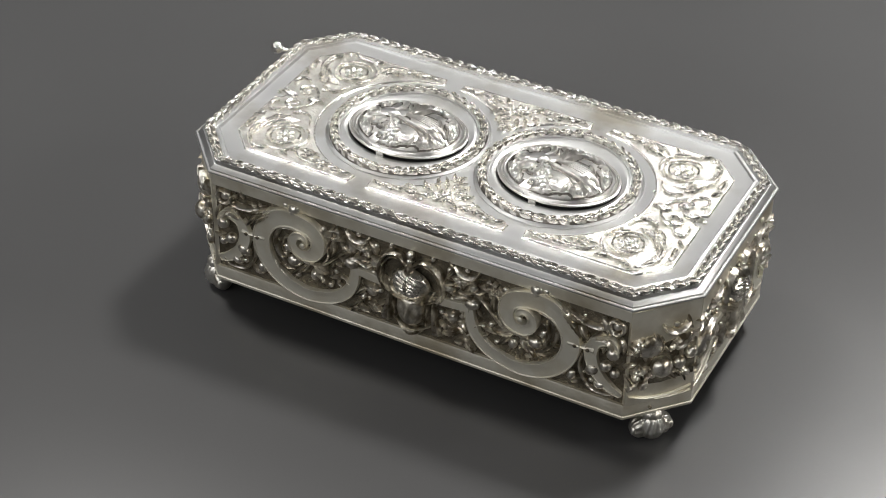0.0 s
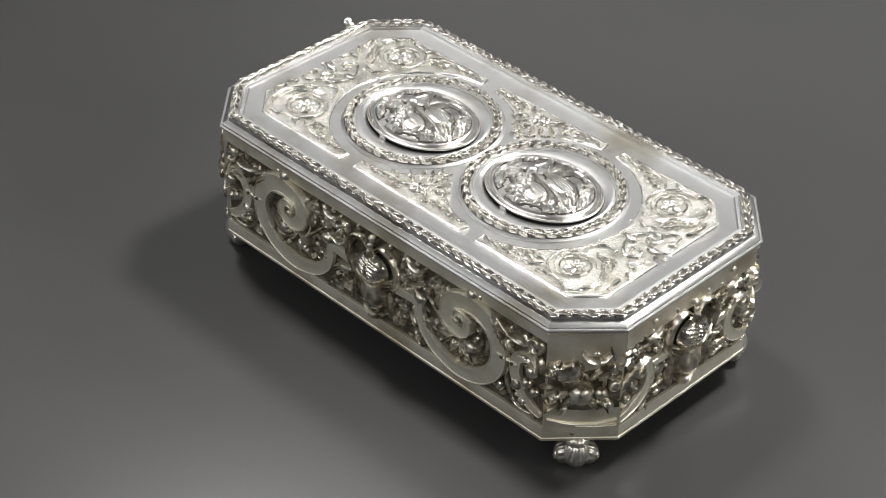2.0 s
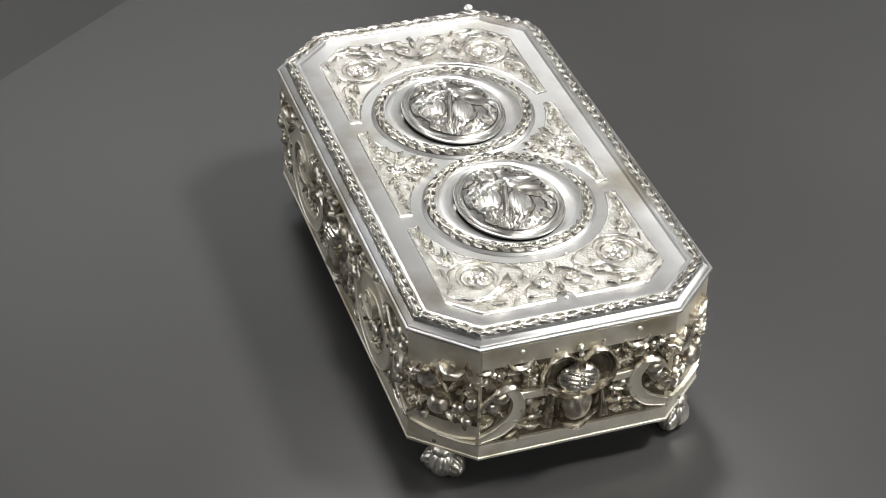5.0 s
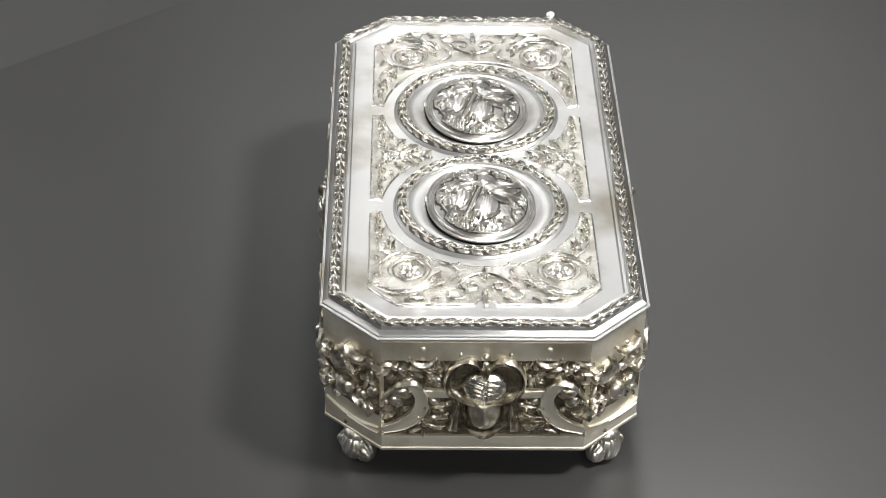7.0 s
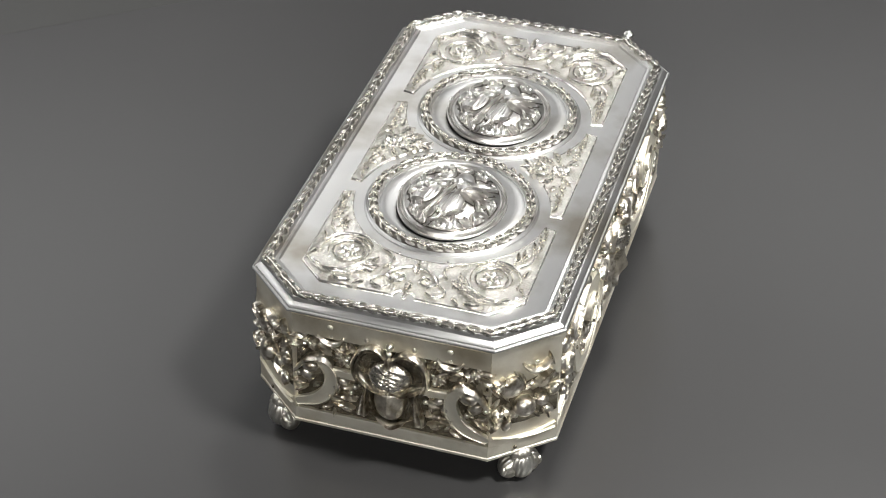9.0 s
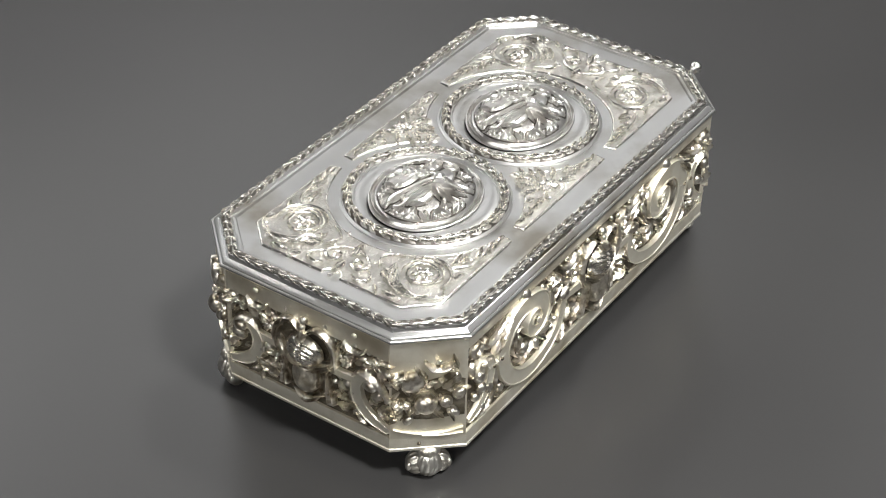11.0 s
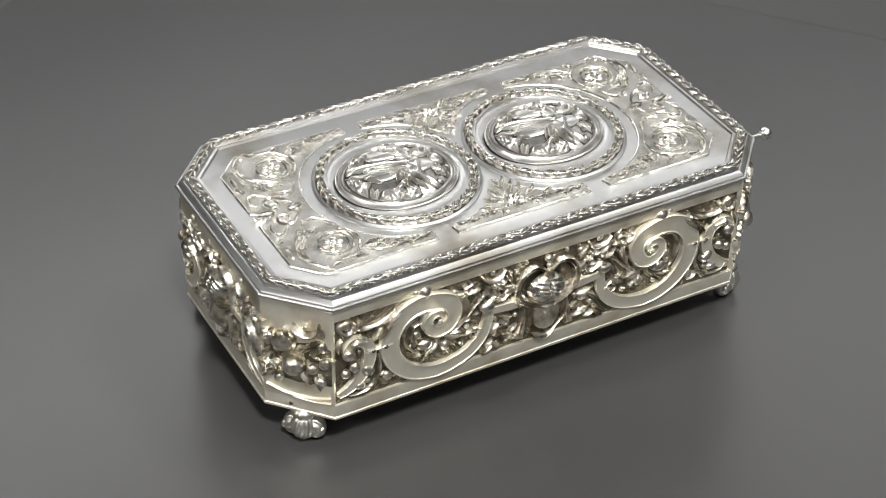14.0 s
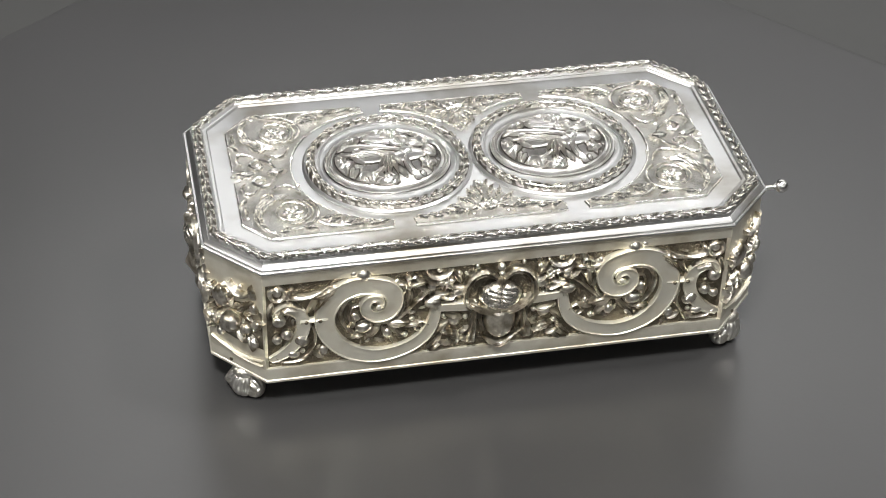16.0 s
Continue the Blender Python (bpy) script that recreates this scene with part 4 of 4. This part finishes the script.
def oval_lid(cx):
    n = 96
    hinge = Matrix.Translation((cx, ELL[1], PZ + 0.0003)) @ Matrix.Rotation(radians(-2.0), 4, "X") @ Matrix.Translation((0, -ELL[1], 0))
    prof = [(0.93, -0.0003), (0.990, 0.0), (0.997, 0.0004), (0.992, 0.0008), (0.978, 0.0009), (0.970, 0.0005), (0.962, 0.0009), (0.945, 0.0014), (0.928, 0.0011), (0.921, 0.0007), (0.912, 0.0011), (0.898, 0.0014),
            (0.884, 0.0010), (0.870, 0.0009), (0.855, 0.0011), (0.78, 0.0022), (0.68, 0.0030), (0.56, 0.0036), (0.42, 0.0040), (0.2, 0.0043), (0.02, 0.0043)]
    rows = [[(ELL[0] * k * math.cos(a), ELL[1] * k * math.sin(a), h) for a in np.linspace(0, 2 * math.pi, n, endpoint=False)] for k, h in prof]
    s = Shape().grid(rows, close_v=True)
    s.f.append(tuple(range(n)))
    bed = Shape().grid([[(ELL[0] * k * math.cos(a), ELL[1] * k * math.sin(a), h + 0.00015) for a in np.linspace(0, 2 * math.pi, n, endpoint=False)] for k, h in prof[-7:]], close_v=True)
    o = put("oval_lid", s.mesh("oval_lid", OVAL, 30), casket, hinge, "domed oval lid with a relief of flowers and a lute, slightly ajar")

    put("oval_ground", bed.mesh("oval_ground", OVALBED), o)

    def z(x, y):
        k = math.hypot(x / ELL[0], y / ELL[1])
        return float(np.interp(k, [p[0] for p in prof[::-1]][:-2], [p[1] for p in prof[::-1]][:-2]))

    # dark skirt round each element: tarnish and crease shade painted as one
    groove = Shape()

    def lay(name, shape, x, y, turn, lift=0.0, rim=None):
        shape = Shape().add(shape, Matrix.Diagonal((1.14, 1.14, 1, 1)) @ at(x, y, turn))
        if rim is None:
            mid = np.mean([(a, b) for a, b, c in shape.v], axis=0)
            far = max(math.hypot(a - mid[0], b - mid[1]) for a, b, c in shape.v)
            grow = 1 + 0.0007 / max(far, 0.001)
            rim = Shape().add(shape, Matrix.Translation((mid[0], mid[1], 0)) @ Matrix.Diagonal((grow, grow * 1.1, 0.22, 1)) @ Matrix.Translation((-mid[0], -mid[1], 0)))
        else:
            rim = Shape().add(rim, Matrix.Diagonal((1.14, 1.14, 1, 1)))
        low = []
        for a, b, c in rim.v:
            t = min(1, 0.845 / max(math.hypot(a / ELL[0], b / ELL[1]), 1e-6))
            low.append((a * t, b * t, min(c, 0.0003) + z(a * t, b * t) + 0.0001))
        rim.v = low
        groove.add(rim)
        low = []
        for a, b, c in shape.v:
            k = math.hypot(a / ELL[0], b / ELL[1])
            t = min(1, 0.83 / max(k, 1e-6))
            low.append((a * t, b * t, c * (0.68 if k < 0.76 else max(0.3, 0.68 - 3 * (k - 0.76))) + z(a * t, b * t) + lift))
        shape.v = low
        put(name, shape.mesh(name, OVAL, 75), o)

    # a lute between two horns, ribbons, leaves and flowers tied in a knot; millimetres from the middle
    def trail(name, pts, w, h, prof_=ROUND):
        line = [(x / 1000, y / 1000) for x, y in pts]
        rim = stroke(line, [(q + 0.9) / 1000 for q in w], [0.0004], ROUND, 30)
        lay(name, stroke(line, [q / 1000 for q in w], [q / 1000 for q in h], prof_, 30), 0, 0, 0, 0.0, rim)

    lute = Shape().add(ball(1.0, 1.0, 48, 18), Matrix.Diagonal((0.0062, 0.0036, 0.0014, 1)))
    lay("lute", lute, 0.0058, 0.0012, -10, 0.0001)
    pipe = Shape().add(ball(1.0, 1.0, 48, 18), Matrix.Diagonal((0.0064, 0.0029, 0.0013, 1)))
    lay("bagpipe", pipe, -0.0064, 0.0022, 14, 0.0001)
    ribbed = Shape().add(ball(1.0, 1.0, 90, 18, 13, 0.05), Matrix.Diagonal((0.0060, 0.0040, 0.0017, 1)) @ Matrix.Rotation(radians(90), 4, "Y"))
    lay("shell", ribbed, 0.0016, -0.0078, -10, 0.0001)
    for lx, ly, la, lb, turn in ((-4.6, -5.0, 3.2, 2.2, 205), (-9.6, -4.2, 3.0, 2.2, 190), (-13.2, 0.2, 2.4, 1.9, 100)):
        loop = stroke([(la / 1000 * math.cos(a), lb / 1000 * math.sin(a)) for a in np.linspace(0, 2 * math.pi, 19)], [0.0009], [0.0019], ROUND, 30, True)
        loop.add(ball(1.0, 1.0, 20, 8), Matrix.Diagonal((0.9 * la / 1000, 0.9 * lb / 1000, 0.0009, 1)))
        lay("bow_loop", loop, lx / 1000, ly / 1000, turn)
    for turn, size in ((48, 1.25), (68, 1.5), (88, 1.65), (108, 1.5), (130, 1.25)):
        lay("leaf", leaf(0.0056 * size, 0.0014 * size, 0.0027, 0.12 if turn < 88 else -0.12, 0, 0.2, 14), 0.0, 0.0022, turn, 0.0002)
    trail("horn", [(-5.7, 0.5), (-0.7, -1.3), (6.2, -3.2), (11.2, -4.9), (15.3, -5.3)], [0.8, 1.2, 1.5, 1.8, 2.6], [1.8, 2.0, 2.1, 1.9, 1.5], GROOVED)
    trail("horn", [(-5.7, 2.4), (-1.1, 6.0), (3.4, 8.9), (6.8, 11.1)], [0.8, 1.3, 1.8, 3.0], [1.8, 2.1, 2.2, 2.0], GROOVED)
    for k in range(5):
        trail("string", [(-2.0, 1.6 + 0.25 * k), (5.0, -0.4 + 0.85 * k), (11.0, -1.8 + 1.0 * k)], [0.28, 0.34, 0.28], [1.7, 1.9, 1.5], ROUND)
    trail("horn_curl", [(14.4, -2.5), (12.6, -0.6), (9.6, -0.6), (8.7, -2.2), (10.4, -2.5)], [0.7, 1.2, 1.2, 1.0, 0.7], [1.8], ROUND)
    trail("shell_rib", [(-4.6, -4.2), (-1.1, -6.1), (5.7, -5.9)], [0.6, 1.5, 0.8], [1.4, 2.0, 1.4], ROUND)
    trail("shell_rib", [(-4.1, -5.1), (0.0, -7.4), (7.1, -7.1)], [0.6, 1.5, 0.8], [1.4, 2.0, 1.4], ROUND)
    trail("shell_rib", [(-3.8, -5.9), (0.3, -8.5), (6.8, -8.4)], [0.6, 1.5, 0.8], [1.4, 2.0, 1.4], ROUND)
    trail("shell_rib", [(-3.3, -6.8), (0.5, -9.5), (5.7, -9.7)], [0.6, 1.5, 0.8], [1.4, 2.0, 1.4], ROUND)
    trail("ribbon", [(-2.5, -13.0), (-3.6, -9.1), (-4.1, -5.1), (-6.0, -0.3)], [0.6, 1.3, 1.7, 1.3], [1.6, 1.9, 2.2, 2.2], GROOVED)
    trail("ribbon", [(-6.6, 0.7), (-5.2, 5.4), (-6.0, 9.3), (-8.7, 12.2), (-12.0, 12.7), (-13.9, 11.0)], [1.3, 2.2, 2.4, 2.0, 1.4, 0.7], [2.4, 2.2, 2.0, 1.8, 1.5, 1.2], GROOVED)
    trail("stem", [(-9.6, -10.0), (-14.4, -7.4), (-16.7, -2.9), (-16.7, 2.0), (-14.8, 7.2)], [0.5, 0.8, 0.9, 0.8, 0.5], [1.0], ROUND)
    trail("stem", [(1.4, -13.3), (8.2, -10.2), (17.1, -4.8), (19.4, 0.8)], [0.5, 0.7, 0.7, 0.5], [1.0], ROUND)
    trail("tendril", [(1.4, 9.6), (-0.7, 12.2), (1.4, 14.9), (5.2, 15.1), (4.6, 13.5)], [0.5, 0.9, 0.9, 0.8, 0.5], [1.2], ROUND)
    bell = stroke([(0.0022 * math.cos(a), 0.0030 * math.sin(a)) for a in np.linspace(0, 2 * math.pi, 17)], [0.0010], [0.0030], ROUND, 26, True)
    lay("horn_bell", bell, 0.0085, 0.0123, 20)
    lay("knot", ball(0.0021, 1.2, 24, 10, 5, 0.08), -0.0057, 0.0005, 0, 0.0004)
    for x, y, turn, size in ((10.3, 7.0, 40, 1.5), (11.6, 5.5, 60, 1.3), (11.2, 1.2, 120, 1.3), (16.1, -2.5, 110, 1.5), (13.4, -4.3, 150, 1.3), (3.4, -10.9, 100, 1.2), (5.7, -11.8, 70, 1.2), (8.2, -8.8, 60, 1.3), (-13.0, -7.6, 215, 1.4), (-15.0, -5.7, 160, 1.3), (-16.1, -1.4, 200, 1.3), (-15.0, 3.6, 165, 1.3), (-7.5, -11.3, 200, 1.4), (-8.5, -9.4, 245, 1.3), (-4.1, 11.7, -60, 1.3), (-1.4, 13.3, -20, 1.2), (2.7, 11.4, -40, 1.2), (-10.3, -8.9, 160, 1.2), (10.3, 13.4, 20, 1.3), (8.2, 14.7, -30, 1.2)):
        lay("leaf", leaf(0.0038 * size, 0.0014 * size, 0.0016 * size, 0.2, 0, 0.2, 10), x / 1000, y / 1000, turn)
    for x, y, r in ((-0.3, -11.9, 2.9), (-11.6, -11.3, 2.8), (15.3, 3.6, 3.2), (17.4, -0.3, 2.4), (1.6, 13.7, 2.6), (-11.6, 6.1, 2.0)):
        lay("flower", flower(1.3 * r / 1000, 5, 0.0019), x / 1000, y / 1000, 40 * x)
    for x, y in ((2.7, -10.2), (2.1, -12.8), (16.7, 2.0), (16.7, 5.7), (14.4, 1.3), (-9.6, 10.4), (-13.0, -10.1), (4.1, 15.5), (-4.1, -14.9)):
        lay("berry", ball(0.0008, 0.9, 9, 6), x / 1000, y / 1000, 0, 0.0004)
    for x, y, turn in ((9.0, 10.0, 60), (11.0, -6.0, -25)):
        for a, size in ((-50, 1.0), (-16, 1.2), (18, 1.2), (52, 1.0)):
            lay("leaf", leaf(0.0046 * size, 0.0015 * size, 0.0019, 0.2 if a < 0 else -0.2, 0, 0.2, 11), x / 1000, y / 1000, turn + a)
    for x, y, r in ((-2.0, -9.5, 3.0), (-13.0, -6.5, 2.9), (10.5, -9.0, 2.4)):
        lay("flower", flower(1.25 * r / 1000, 6, 0.0024), x / 1000, y / 1000, 30, 0.0003)
    put("chased_outline", groove.mesh("chased_outline", BED), o, None, "dark lines round the relief, tarnish with painted crease shade")
    catch = Shape().add(box(-0.0014, 0.0014, -0.0005, 0.0010, -0.0014, 0.0006))
    put("catch", catch.mesh("catch", SILVER), o, at(-0.0015, -ELL[1] + 0.0002, 0))
    return o


for cx in (CX, -CX):
    medallion(cx)
    oval_lid(cx)

# ---- the sliding knob at the back corner ----
knob = Shape().add(ball(0.0025, 1, 18, 12), at(-0.1075, 0.0326, 0, 0.0600)).add(ball(0.0011, 1, 12, 8), at(-0.1052, 0.0326, 0, 0.0600))
knob.add(Shape().grid([[(x, 0.0326 + 0.0007 * math.cos(a), 0.0600 + 0.0007 * math.sin(a)) for a in np.linspace(0, 2 * math.pi, 10, endpoint=False)] for x in (-0.0970, -0.1070)], close_v=True))
put("knob", knob.mesh("knob", SILVER), casket, None, "small polished ball knob on a stalk")
